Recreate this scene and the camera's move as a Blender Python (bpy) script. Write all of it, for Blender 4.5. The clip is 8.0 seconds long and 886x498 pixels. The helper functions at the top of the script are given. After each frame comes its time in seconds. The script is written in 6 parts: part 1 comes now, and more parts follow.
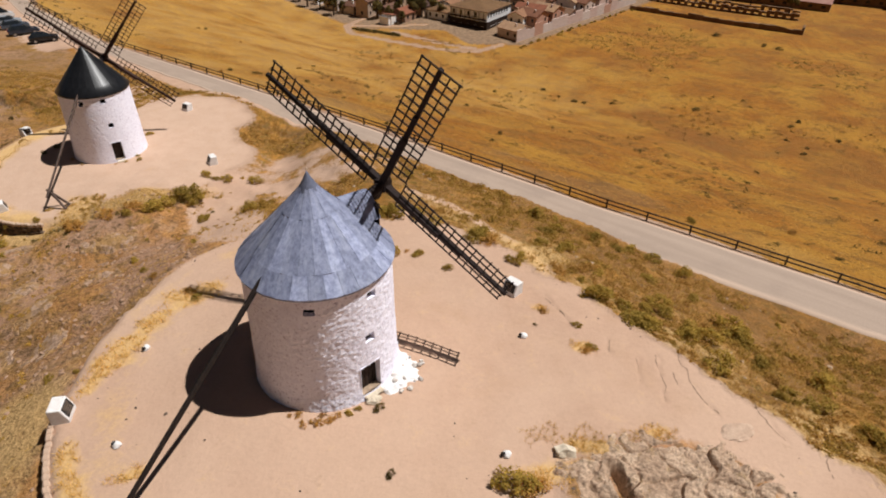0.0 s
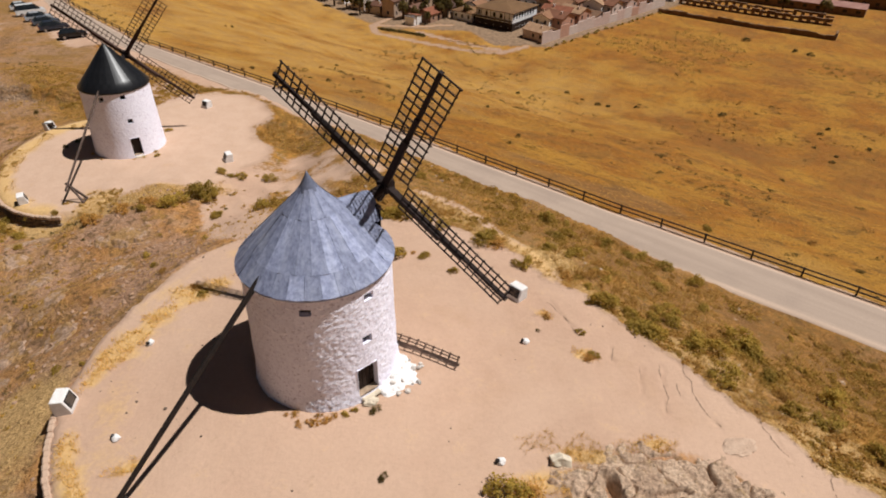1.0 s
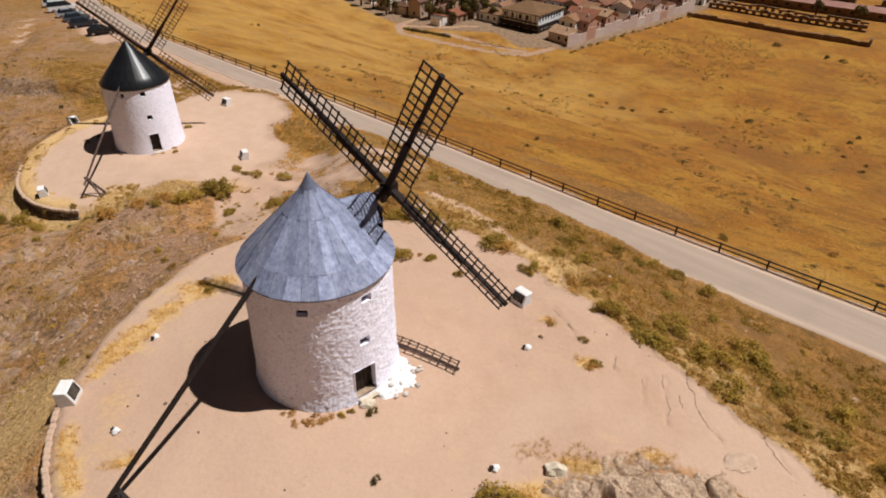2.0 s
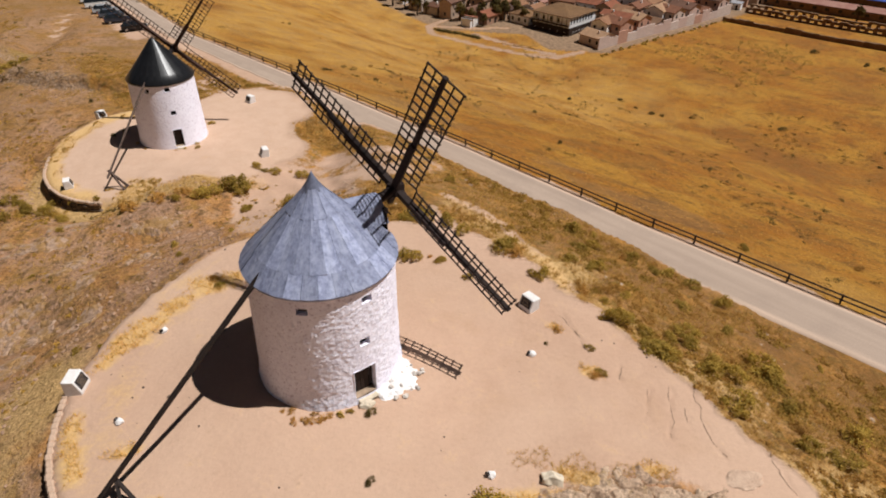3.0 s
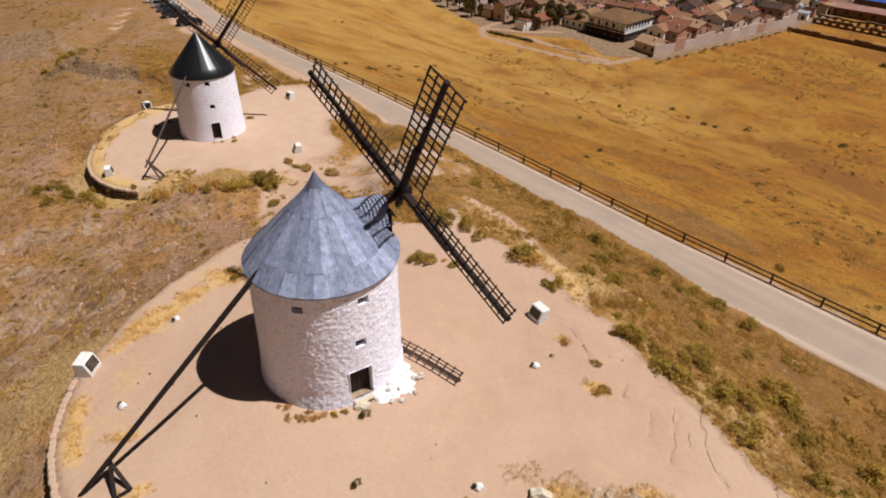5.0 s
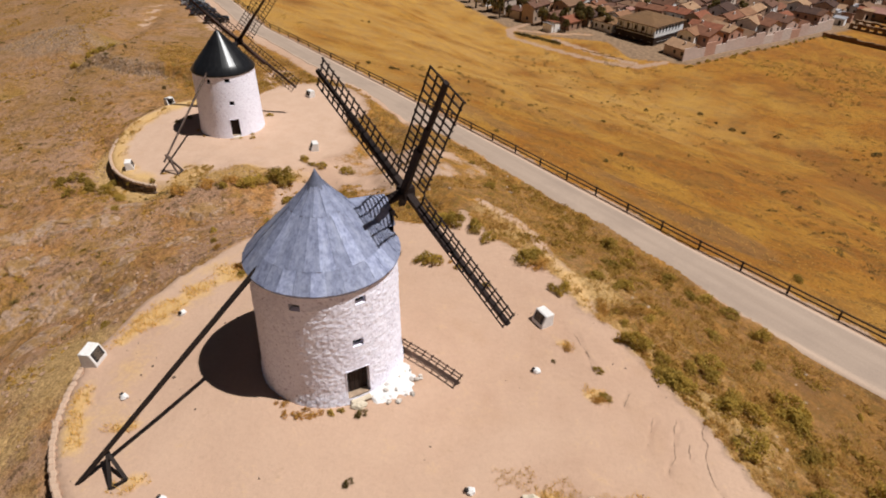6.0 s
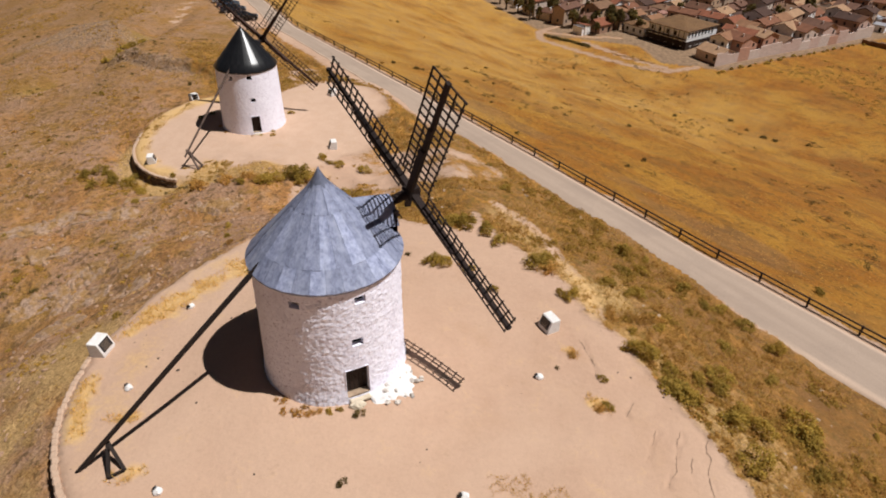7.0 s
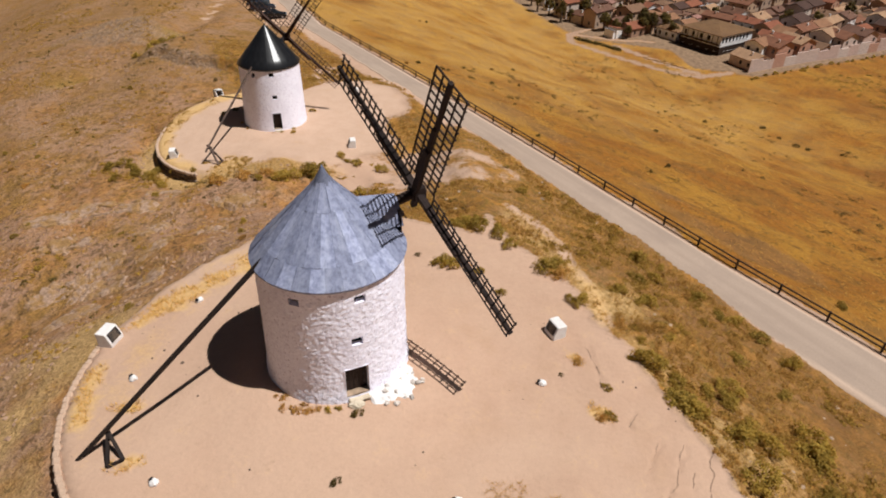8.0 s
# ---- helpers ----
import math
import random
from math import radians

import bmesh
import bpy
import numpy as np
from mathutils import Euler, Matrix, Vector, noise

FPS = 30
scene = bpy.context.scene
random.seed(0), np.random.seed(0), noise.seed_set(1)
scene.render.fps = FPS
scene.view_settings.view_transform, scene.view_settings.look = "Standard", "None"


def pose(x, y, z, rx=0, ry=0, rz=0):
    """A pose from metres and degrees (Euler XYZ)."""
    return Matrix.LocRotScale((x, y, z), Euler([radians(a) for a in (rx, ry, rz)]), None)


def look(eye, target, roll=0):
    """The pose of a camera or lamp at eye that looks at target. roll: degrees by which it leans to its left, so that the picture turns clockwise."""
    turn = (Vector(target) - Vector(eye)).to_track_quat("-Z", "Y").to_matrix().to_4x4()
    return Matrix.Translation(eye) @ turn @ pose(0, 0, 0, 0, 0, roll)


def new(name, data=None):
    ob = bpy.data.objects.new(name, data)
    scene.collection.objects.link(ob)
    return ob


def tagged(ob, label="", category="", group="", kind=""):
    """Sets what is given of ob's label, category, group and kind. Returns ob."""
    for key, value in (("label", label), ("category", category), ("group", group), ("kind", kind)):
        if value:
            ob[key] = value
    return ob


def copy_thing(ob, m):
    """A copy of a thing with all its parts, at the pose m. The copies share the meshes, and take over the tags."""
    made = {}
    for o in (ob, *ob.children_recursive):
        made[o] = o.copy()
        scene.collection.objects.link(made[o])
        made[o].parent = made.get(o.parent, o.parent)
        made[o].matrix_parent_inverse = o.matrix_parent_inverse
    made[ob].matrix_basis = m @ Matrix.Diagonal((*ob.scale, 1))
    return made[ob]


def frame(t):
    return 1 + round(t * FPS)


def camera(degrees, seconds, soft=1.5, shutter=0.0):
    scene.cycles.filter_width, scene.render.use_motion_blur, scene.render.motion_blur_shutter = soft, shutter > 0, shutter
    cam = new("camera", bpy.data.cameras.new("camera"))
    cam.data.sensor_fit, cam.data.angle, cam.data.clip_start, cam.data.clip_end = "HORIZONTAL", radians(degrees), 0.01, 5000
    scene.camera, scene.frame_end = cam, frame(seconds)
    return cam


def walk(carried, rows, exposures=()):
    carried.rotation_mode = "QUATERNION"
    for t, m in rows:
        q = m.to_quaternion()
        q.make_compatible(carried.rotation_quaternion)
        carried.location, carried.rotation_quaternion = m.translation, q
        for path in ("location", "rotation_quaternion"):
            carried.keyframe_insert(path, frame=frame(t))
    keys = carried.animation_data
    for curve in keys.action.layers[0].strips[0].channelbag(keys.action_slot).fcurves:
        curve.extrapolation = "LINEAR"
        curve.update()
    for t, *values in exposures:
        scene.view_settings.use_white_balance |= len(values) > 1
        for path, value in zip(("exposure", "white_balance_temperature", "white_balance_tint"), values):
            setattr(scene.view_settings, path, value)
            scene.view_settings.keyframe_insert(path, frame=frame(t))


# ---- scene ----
cam = camera(69.3, 8.0, soft=1.9)
METRES = 8.4
ROWS = [
    (0.0, 0.0, 0.0, 0.0, 2.1, -38.05, -2.68),
    (0.5, 0.0547, 0.0141, 0.0016, 3.28, -38.09, -2.61),
    (1.0, 0.1193, 0.0319, 0.0058, 4.56, -38.12, -2.55),
    (1.5, 0.1757, 0.0481, 0.0105, 5.69, -38.14, -2.51),
    (3.0, 0.3561, 0.1068, 0.0159, 9.96, -38.22, -2.3),
    (3.5, 0.4106, 0.1264, 0.0153, 11.23, -38.23, -2.24),
    (4.0, 0.4711, 0.1508, 0.0174, 12.72, -38.26, -2.15),
    (4.5, 0.5244, 0.1752, 0.0184, 13.91, -38.27, -2.1),
    (6.0, 0.7019, 0.2542, 0.0146, 17.75, -38.32, -1.87),
    (6.5, 0.7552, 0.2851, 0.0104, 19.19, -38.33, -1.81),
    (7.0, 0.8106, 0.3159, 0.0068, 20.57, -38.33, -1.73),
    (7.5, 0.8635, 0.3497, 0.0005, 22.03, -38.33, -1.66),
    (8.0, 0.9151, 0.3853, -0.0057, 23.45, -38.33, -1.61),
]
START = pose(6.293, -23.556, 22.649, 4.1, 2.2, 0)
walk(cam, [(t, START @ pose(METRES * x, METRES * y, METRES * z, 90 + pitch, roll, yaw)) for t, x, y, z, yaw, pitch, roll in ROWS])

# ---- light ----
TO_SUN = Vector((3.3, 0.4, 6.49)).normalized()
SUN_EL = math.asin(TO_SUN.z)
world = bpy.data.worlds.new("world")
scene.world = world
world.use_nodes = True
wn = world.node_tree
sky = wn.nodes.new("ShaderNodeTexSky")
sky.sky_type, sky.sun_disc = "NISHITA", False
sky.sun_elevation, sky.sun_rotation = SUN_EL, math.atan2(TO_SUN.x, TO_SUN.y)
wn.links.new(sky.outputs[0], wn.nodes["Background"].inputs[0])
wn.nodes["Background"].inputs[1].default_value = 0.0095
sun_data = bpy.data.lights.new("sun", "SUN")
sun_data.energy, sun_data.angle, sun_data.color = 4.7, radians(0.53), (1.0, 0.98, 0.955)
sun = new("sun", sun_data)
sun.matrix_world = look(Vector((0, 0, 0)) + TO_SUN * 60, (0, 0, 0))
scene.view_settings.exposure = 0.165

# ---- small tools ----
rnd = random.Random(7)


def smooth(a, b, v):
    t = np.clip((v - a) / (b - a), 0, 1)
    return t * t * (3 - 2 * t)


TABLE = np.random.RandomState(3).rand(256, 256)


def vnoise(x, y, size, seed=0):
    """Smooth noise from -1 to 1 with cells of that size."""
    x, y = np.asarray(x, float) / size + seed * 17.3, np.asarray(y, float) / size + seed * 9.1
    i, j = np.floor(x).astype(int), np.floor(y).astype(int)
    f, g = x - i, y - j
    f, g = f * f * (3 - 2 * f), g * g * (3 - 2 * g)
    a, b = TABLE[i % 256, j % 256], TABLE[(i + 1) % 256, j % 256]
    c, d = TABLE[i % 256, (j + 1) % 256], TABLE[(i + 1) % 256, (j + 1) % 256]
    return 2 * (a * (1 - f) * (1 - g) + b * f * (1 - g) + c * (1 - f) * g + d * f * g) - 1


def mesh_from(bm, name, material, shade=False):
    bm.normal_update()
    me = bpy.data.meshes.new(name)
    bm.to_mesh(me)
    bm.free()
    for m in (material if isinstance(material, (list, tuple)) else [material]):
        me.materials.append(m)
    if shade:
        me.polygons.foreach_set("use_smooth", [True] * len(me.polygons))
    return me


def put(name, me, parent=None, m=None, label=""):
    """A mesh as one object, under a thing or under a part."""
    ob = new(name, me)
    if parent is not None:
        ob.parent = parent
    if m is not None:
        ob.matrix_basis = m
    return tagged(ob, label)


def part(name, bm, material, parent=None, label="", m=None, shade=False):
    return put(name, mesh_from(bm, name, material, shade), parent, m, label)


def thing(name, m, label, category, group=""):
    ob = new(name)
    ob.empty_display_size = 0.3
    ob.matrix_basis = m
    return tagged(ob, label, category, group)


def box(bm, sx, sy, sz, m=Matrix(), bevel=0.0):
    """A box with its base's middle at the origin of m."""
    made = bmesh.ops.create_cube(bm, size=1, matrix=m @ Matrix.Translation((0, 0, sz / 2)) @ Matrix.Diagonal((sx, sy, sz, 1)))
    if bevel:
        edges = list({e for v in made["verts"] for e in v.link_edges})
        bmesh.ops.bevel(bm, geom=edges, offset=bevel, segments=1, affect="EDGES")
    return bm


def boxed(sx, sy, sz, m=Matrix(), bevel=0.0):
    return box(bmesh.new(), sx, sy, sz, m, bevel)


def between(a, b, up=(0, 0, 1)):
    """A pose at a whose z axis runs to b."""
    a, b = Vector(a), Vector(b)
    return Matrix.Translation(a) @ (b - a).to_track_quat("Z", "Y").to_matrix().to_4x4()


def beam(bm, a, b, w, d=None):
    return box(bm, w, d or w, (Vector(b) - Vector(a)).length, between(a, b))


def rod(bm, a, b, r0, r1=None, n=10):
    length = (Vector(b) - Vector(a)).length
    bmesh.ops.create_cone(bm, cap_ends=True, segments=n, radius1=r0, radius2=r0 if r1 is None else r1, depth=length,
                          matrix=between(a, b) @ Matrix.Translation((0, 0, length / 2)))
    return bm


def rock_mesh(name, material, size, seed, rough=0.28, detail=2):
    bm = bmesh.new()
    bmesh.ops.create_icosphere(bm, subdivisions=detail, radius=1)
    for v in bm.verts:
        p = v.co.copy()
        k = 1 + rough * noise.noise(p * 1.3 + Vector((seed * 3.1, 0, 0))) + rough * 0.6 * noise.noise(p * 3.1 + Vector((0, seed * 5.7, 0)))
        v.co = Vector((p.x * size[0], p.y * size[1], p.z * size[2])) * k
    return mesh_from(bm, name, material)


# ---- materials ----
class Nodes:
    """A material with a Principled surface, and short ways to add nodes."""

    def __init__(self, name):
        self.m = bpy.data.materials.new(name)
        self.m.use_nodes = True
        self.t = self.m.node_tree
        self.surface = self.t.nodes["Principled BSDF"]
        self.surface.inputs["Specular IOR Level"].default_value = 0.25

    def add(self, kind, **props):
        n = self.t.nodes.new("ShaderNode" + kind)
        for key, value in props.items():
            setattr(n, key, value)
        return n

    def link(self, a, b):
        self.t.links.new(a, b)

    def coords(self, which="Object", scale=(1, 1, 1), turn=0.0):
        if which == "World":
            out = self.add("NewGeometry").outputs["Position"]
        else:
            out = self.add("TexCoord").outputs[which]
        for kind, value in (("Rotation", (0, 0, radians(turn))), ("Scale", scale)):
            mp = self.add("Mapping")
            mp.inputs[kind].default_value = value
            self.link(out, mp.inputs["Vector"])
            out = mp.outputs[0]
        return out

    def noise(self, co, scale, detail=4.0, rough=0.6):
        n = self.add("TexNoise")
        n.inputs["Scale"].default_value, n.inputs["Detail"].default_value, n.inputs["Roughness"].default_value = scale, detail, rough
        self.link(co, n.inputs["Vector"])
        return n.outputs["Fac"]

    def ramp(self, fac, stops, smooth_stops=False):
        r = self.add("ValToRGB")
        while len(r.color_ramp.elements) < len(stops):
            r.color_ramp.elements.new(0.5)
        for e, (at, col) in zip(r.color_ramp.elements, stops):
            e.position = at
            e.color = (*col, 1) if isinstance(col, tuple) else (col, col, col, 1)
        self.link(fac, r.inputs[0])
        return r.outputs[0]

    def mix(self, fac, a, b, mode="MIX"):
        n = self.add("Mix", data_type="RGBA", blend_type=mode)
        for value, socket in ((fac, n.inputs[0]), (a, n.inputs[6]), (b, n.inputs[7])):
            if isinstance(value, bpy.types.NodeSocket):
                self.link(value, socket)
            elif isinstance(value, tuple):
                socket.default_value = (*value, 1)
            else:
                socket.default_value = value
        return n.outputs[2]

    def math(self, op, a, b=0.0):
        n = self.add("Math", operation=op)
        for value, socket in ((a, n.inputs[0]), (b, n.inputs[1])):
            if isinstance(value, bpy.types.NodeSocket):
                self.link(value, socket)
            else:
                socket.default_value = value
        return n.outputs[0]

    def attribute(self, name):
        return self.add("Attribute", attribute_name=name).outputs["Fac"]

    def bump(self, height, strength, distance):
        n = self.add("Bump")
        n.inputs["Strength"].default_value, n.inputs["Distance"].default_value = strength, distance
        self.link(height, n.inputs["Height"])
        self.link(n.outputs[0], self.surface.inputs["Normal"])

    def done(self, colour, rough=0.8, metal=0.0):
        for value, key in ((colour, "Base Color"), (rough, "Roughness"), (metal, "Metallic")):
            if isinstance(value, bpy.types.NodeSocket):
                self.link(value, self.surface.inputs[key])
            elif isinstance(value, tuple):
                self.surface.inputs[key].default_value = (*value, 1)
            else:
                self.surface.inputs[key].default_value = value
        return self.m


def plain(name, a, b, scale=3.0, rough=0.8, metal=0.0, bump=0.0, fine=30.0, vary=0.0, stretch=(1, 1, 1), which="Object"):
    """Two colours by large noise, fine grain over them, a bump, and a share of each object's own shade."""
    n = Nodes(name)
    co = n.coords(which, stretch)
    big, grain = n.noise(co, scale), n.noise(co, fine, 3)
    col = n.mix(n.ramp(big, [(0.35, 0.0), (0.65, 1.0)]), a, b)
    col = n.mix(0.5, col, n.ramp(grain, [(0.3, 0.55), (0.7, 1.0)]), "MULTIPLY")
    if vary:
        own = n.add("ObjectInfo").outputs["Random"]
        col = n.mix(1.0, col, n.ramp(own, [(0.0, 1 - vary), (1.0, 1.0)]), "MULTIPLY")
    if bump:
        n.bump(n.math("ADD", big, n.math("MULTIPLY", grain, 0.6)), 0.6, bump)
    return n.done(col, rough, metal)


def choice(name, colours, rough=0.85, scale=2.0, bump=0.01):
    """One of several colours for each object, with stains."""
    n = Nodes(name)
    own = n.add("ObjectInfo").outputs["Random"]
    col = n.ramp(own, [((i + 0.02) / len(colours), c) for i, c in enumerate(colours)])
    n.t.nodes[-1].color_ramp.interpolation = "CONSTANT"
    co = n.coords()
    stain = n.noise(co, scale, 5)
    col = n.mix(0.7, col, n.ramp(stain, [(0.3, 0.55), (0.65, 1.0)]), "MULTIPLY")
    n.bump(stain, 0.4, bump)
    return n.done(col, rough)


def whitewash(name, stain):
    n = Nodes(name)
    co = n.coords()
    big, mid, grain = n.noise(co, 0.7, 5), n.noise(co, 5.0, 4), n.noise(co, 24.0, 3)
    col = n.mix(n.ramp(mid, [(0.42, 0.0), (0.7, 1.0)]), (0.9, 0.885, 0.99), (0.81, 0.79, 0.91))
    col = n.mix(n.math("MULTIPLY", n.ramp(big, [(0.5, 0.0), (0.72, 1.0)]), stain), col, (0.7, 0.66, 0.77))
    pit = n.noise(co, 9.0, 3, 0.6)
    col = n.mix(n.ramp(pit, [(0.34, 0.8), (0.42, 0.0)]), col, (0.46, 0.4, 0.5))
    n.bump(n.math("ADD", n.math("MULTIPLY", mid, 0.9), n.math("MULTIPLY", pit, 0.5)), 0.7, 0.05)
    return n.done(col, 0.9)


M_WHITE = whitewash("whitewashed_rubble", 0.55)
M_WHITE_SMOOTH = whitewash("whitewashed_plaster", 0.3)
M_PLINTH = plain("white_painted_masonry", (0.82, 0.79, 0.77), (0.72, 0.67, 0.64), 4.0, 0.85, bump=0.01)


def zinc(name, dark):
    """Sheet weathered in streaks that run from the peak to the eaves."""
    n = Nodes(name)
    at = n.add("SeparateXYZ")
    n.link(n.coords("World"), at.inputs[0])
    turn = n.add("CombineXYZ")
    n.link(n.math("MULTIPLY", n.math("ARCTAN2", at.outputs[1], at.outputs[0]), 2.6), turn.inputs[0])
    n.link(n.math("MULTIPLY", at.outputs[2], 0.42), turn.inputs[1])
    run, co = turn.outputs[0], n.coords("World", (1, 1, 0.6))
    big, mid, grain = n.noise(co, 0.8, 4), n.noise(co, 3.6, 7, 0.76), n.noise(co, 26.0, 3)
    streak, drip = n.noise(run, 2.4, 6, 0.7), n.noise(run, 9.0, 4, 0.65)
    own = n.add("ObjectInfo").outputs["Random"]
    col = n.mix(n.ramp(mid, [(0.38, 0.0), (0.6, 1.0)]), (0.15 * dark, 0.166 * dark, 0.25 * dark), (0.285 * dark, 0.31 * dark, 0.435 * dark))
    col = n.mix(n.ramp(streak, [(0.47, 0.0), (0.66, 0.55)]), col, (0.37 * dark, 0.395 * dark, 0.5 * dark))
    col = n.mix(n.ramp(drip, [(0.3, 0.6), (0.46, 0.0)]), col, (0.115 * dark, 0.13 * dark, 0.19 * dark))
    col = n.mix(n.ramp(big, [(0.56, 0.0), (0.7, 0.55)]), col, (0.42 * dark, 0.44 * dark, 0.54 * dark))
    col = n.mix(1.0, col, n.ramp(own, [(0.0, 0.86), (0.8, 1.0), (0.86, 1.2), (1.0, 1.22)]), "MULTIPLY")
    n.bump(n.math("ADD", mid, n.math("MULTIPLY", grain, 0.3)), 0.35, 0.03)
    return n.done(col, n.ramp(grain, [(0.3, 0.55), (0.7, 0.72)]), 0.08)


M_ZINC, M_CAP = zinc("weathered_zinc", 1.0), zinc("tarnished_zinc", 0.42)
M_BLACK_ROOF = plain("black_painted_sheet", (0.01, 0.01, 0.011), (0.018, 0.018, 0.02), 2.0, 0.3, 0.0, 0.004, 14, 0.1)
M_BLACK_ROOF.node_tree.nodes["Principled BSDF"].inputs["Specular IOR Level"].default_value = 0.45
M_TAR = plain("tarred_timber", (0.014, 0.008, 0.007), (0.032, 0.017, 0.014), 5.0, 0.8, 0.0, 0.008, 40, 0.3, (1, 1, 0.2))
# M_TAR made browner for the far sails: sunlight put into the colour.
M_SUNLIT_TAR = plain("sunlit_sail_timber", (0.05, 0.026, 0.02), (0.1, 0.056, 0.042), 5.0, 0.8, 0.0, 0.008, 40, 0.3, (1, 1, 0.2))
M_POLE = plain("weathered_brown_timber", (0.012, 0.007, 0.006), (0.026, 0.015, 0.011), 5.0, 0.75, 0.0, 0.008, 40, 0.3, (1, 1, 0.2))
M_PALE_POLE = plain("bare_pale_timber", (0.15, 0.1, 0.08), (0.07, 0.045, 0.035), 4.0, 0.75, 0.0, 0.008, 40, 0.2, (1, 1, 0.2))
M_DOOR = plain("dark_door_timber", (0.045, 0.025, 0.018), (0.02, 0.012, 0.01), 6.0, 0.7, 0.0, 0.006, 40, 0.3, (1, 1, 0.15))
M_DARK = plain("dark_interior", (0.012, 0.01, 0.01), (0.02, 0.016, 0.015), 3.0, 0.9)
M_PLAQUE = plain("dark_plaque", (0.02, 0.018, 0.018), (0.035, 0.03, 0.03), 3.0, 0.4)
M_RAIL = plain("dark_stained_rail", (0.035, 0.02, 0.016), (0.07, 0.042, 0.03), 2.0, 0.75, 0.0, 0.006, 30, 0.3)
M_STONE = plain("tan_hill_stone", (0.5, 0.365, 0.255), (0.32, 0.225, 0.152), 1.4, 0.92, 0.0, 0.05, 9, 0.3, which="World")
M_WALLSTONE = plain("weathered_wall_stone", (0.24, 0.17, 0.125), (0.13, 0.09, 0.066), 1.8, 0.92, 0.0, 0.04, 9, 0.35, which="World")
def buried_stone(n):
    co = n.coords("World")
    big, mid, fine = n.noise(co, 0.9, 6, 0.7), n.noise(co, 2.6, 5, 0.7), n.noise(co, 9.0, 4, 0.7)
    col = n.mix(n.ramp(mid, [(0.38, 0.0), (0.62, 1.0)]), (0.47, 0.315, 0.22), (0.31, 0.2, 0.135))
    col = n.mix(n.ramp(big, [(0.44, 0.0), (0.55, 0.9)]), col, (0.34, 0.19, 0.068))
    col = n.mix(0.7, col, n.ramp(fine, [(0.32, 0.4), (0.6, 1.0)]), "MULTIPLY")
    n.bump(n.math("ADD", mid, fine), 0.8, 0.08)
    return n.done(col, 0.93)


def outcrop_stone():
    n = Nodes("weathered_outcrop_stone")
    co, bed = n.coords("World"), n.coords("World", (0.5, 1.6, 2.0), 24.0)
    big, mid, fine, grit = n.noise(co, 0.7, 5, 0.65), n.noise(bed, 2.2, 6, 0.72), n.noise(co, 7.0, 5, 0.72), n.noise(co, 24.0, 3, 0.7)
    col = n.mix(n.ramp(mid, [(0.38, 0.0), (0.62, 1.0)]), (0.43, 0.285, 0.19), (0.58, 0.405, 0.28))
    col = n.mix(n.ramp(big, [(0.46, 0.0), (0.62, 0.8)]), col, (0.66, 0.475, 0.335))
    col = n.mix(n.ramp(n.noise(co, 1.6, 5, 0.7), [(0.58, 0.0), (0.68, 0.7)]), col, (0.42, 0.27, 0.12))
    col = n.mix(0.75, col, n.ramp(fine, [(0.32, 0.35), (0.56, 1.0)]), "MULTIPLY")
    col = n.mix(0.4, col, n.ramp(grit, [(0.3, 0.5), (0.6, 1.0)]), "MULTIPLY")
    n.bump(n.math("ADD", mid, n.math("MULTIPLY", fine, 0.8)), 0.9, 0.12)
    return n.done(col, 0.93)


M_OUTCROP = outcrop_stone()
M_RUBBLESTONE = plain("pinkish_hill_rubble", (0.44, 0.275, 0.18), (0.27, 0.165, 0.105), 1.1, 0.92, 0.0, 0.03, 9, which="World")
M_LEDGE = buried_stone(Nodes("half_buried_stone"))
M_BOULDER = plain("pale_boulder", (0.72, 0.62, 0.48), (0.58, 0.48, 0.36), 3.0, 0.9, 0.0, 0.03, 12)
M_PALEROCK = plain("pale_sandy_rock", (0.58, 0.41, 0.3), (0.46, 0.315, 0.225), 2.5, 0.92, 0.0, 0.03, 12)
M_LIME = plain("spilt_white_lime", (0.86, 0.83, 0.82), (0.72, 0.67, 0.64), 3.0, 0.9, 0.0, 0.05, 14)
M_RUBBLE = plain("whitewashed_loose_stone", (0.74, 0.68, 0.62), (0.42, 0.34, 0.28), 2.5, 0.9, 0.0, 0.03, 12, 0.35)


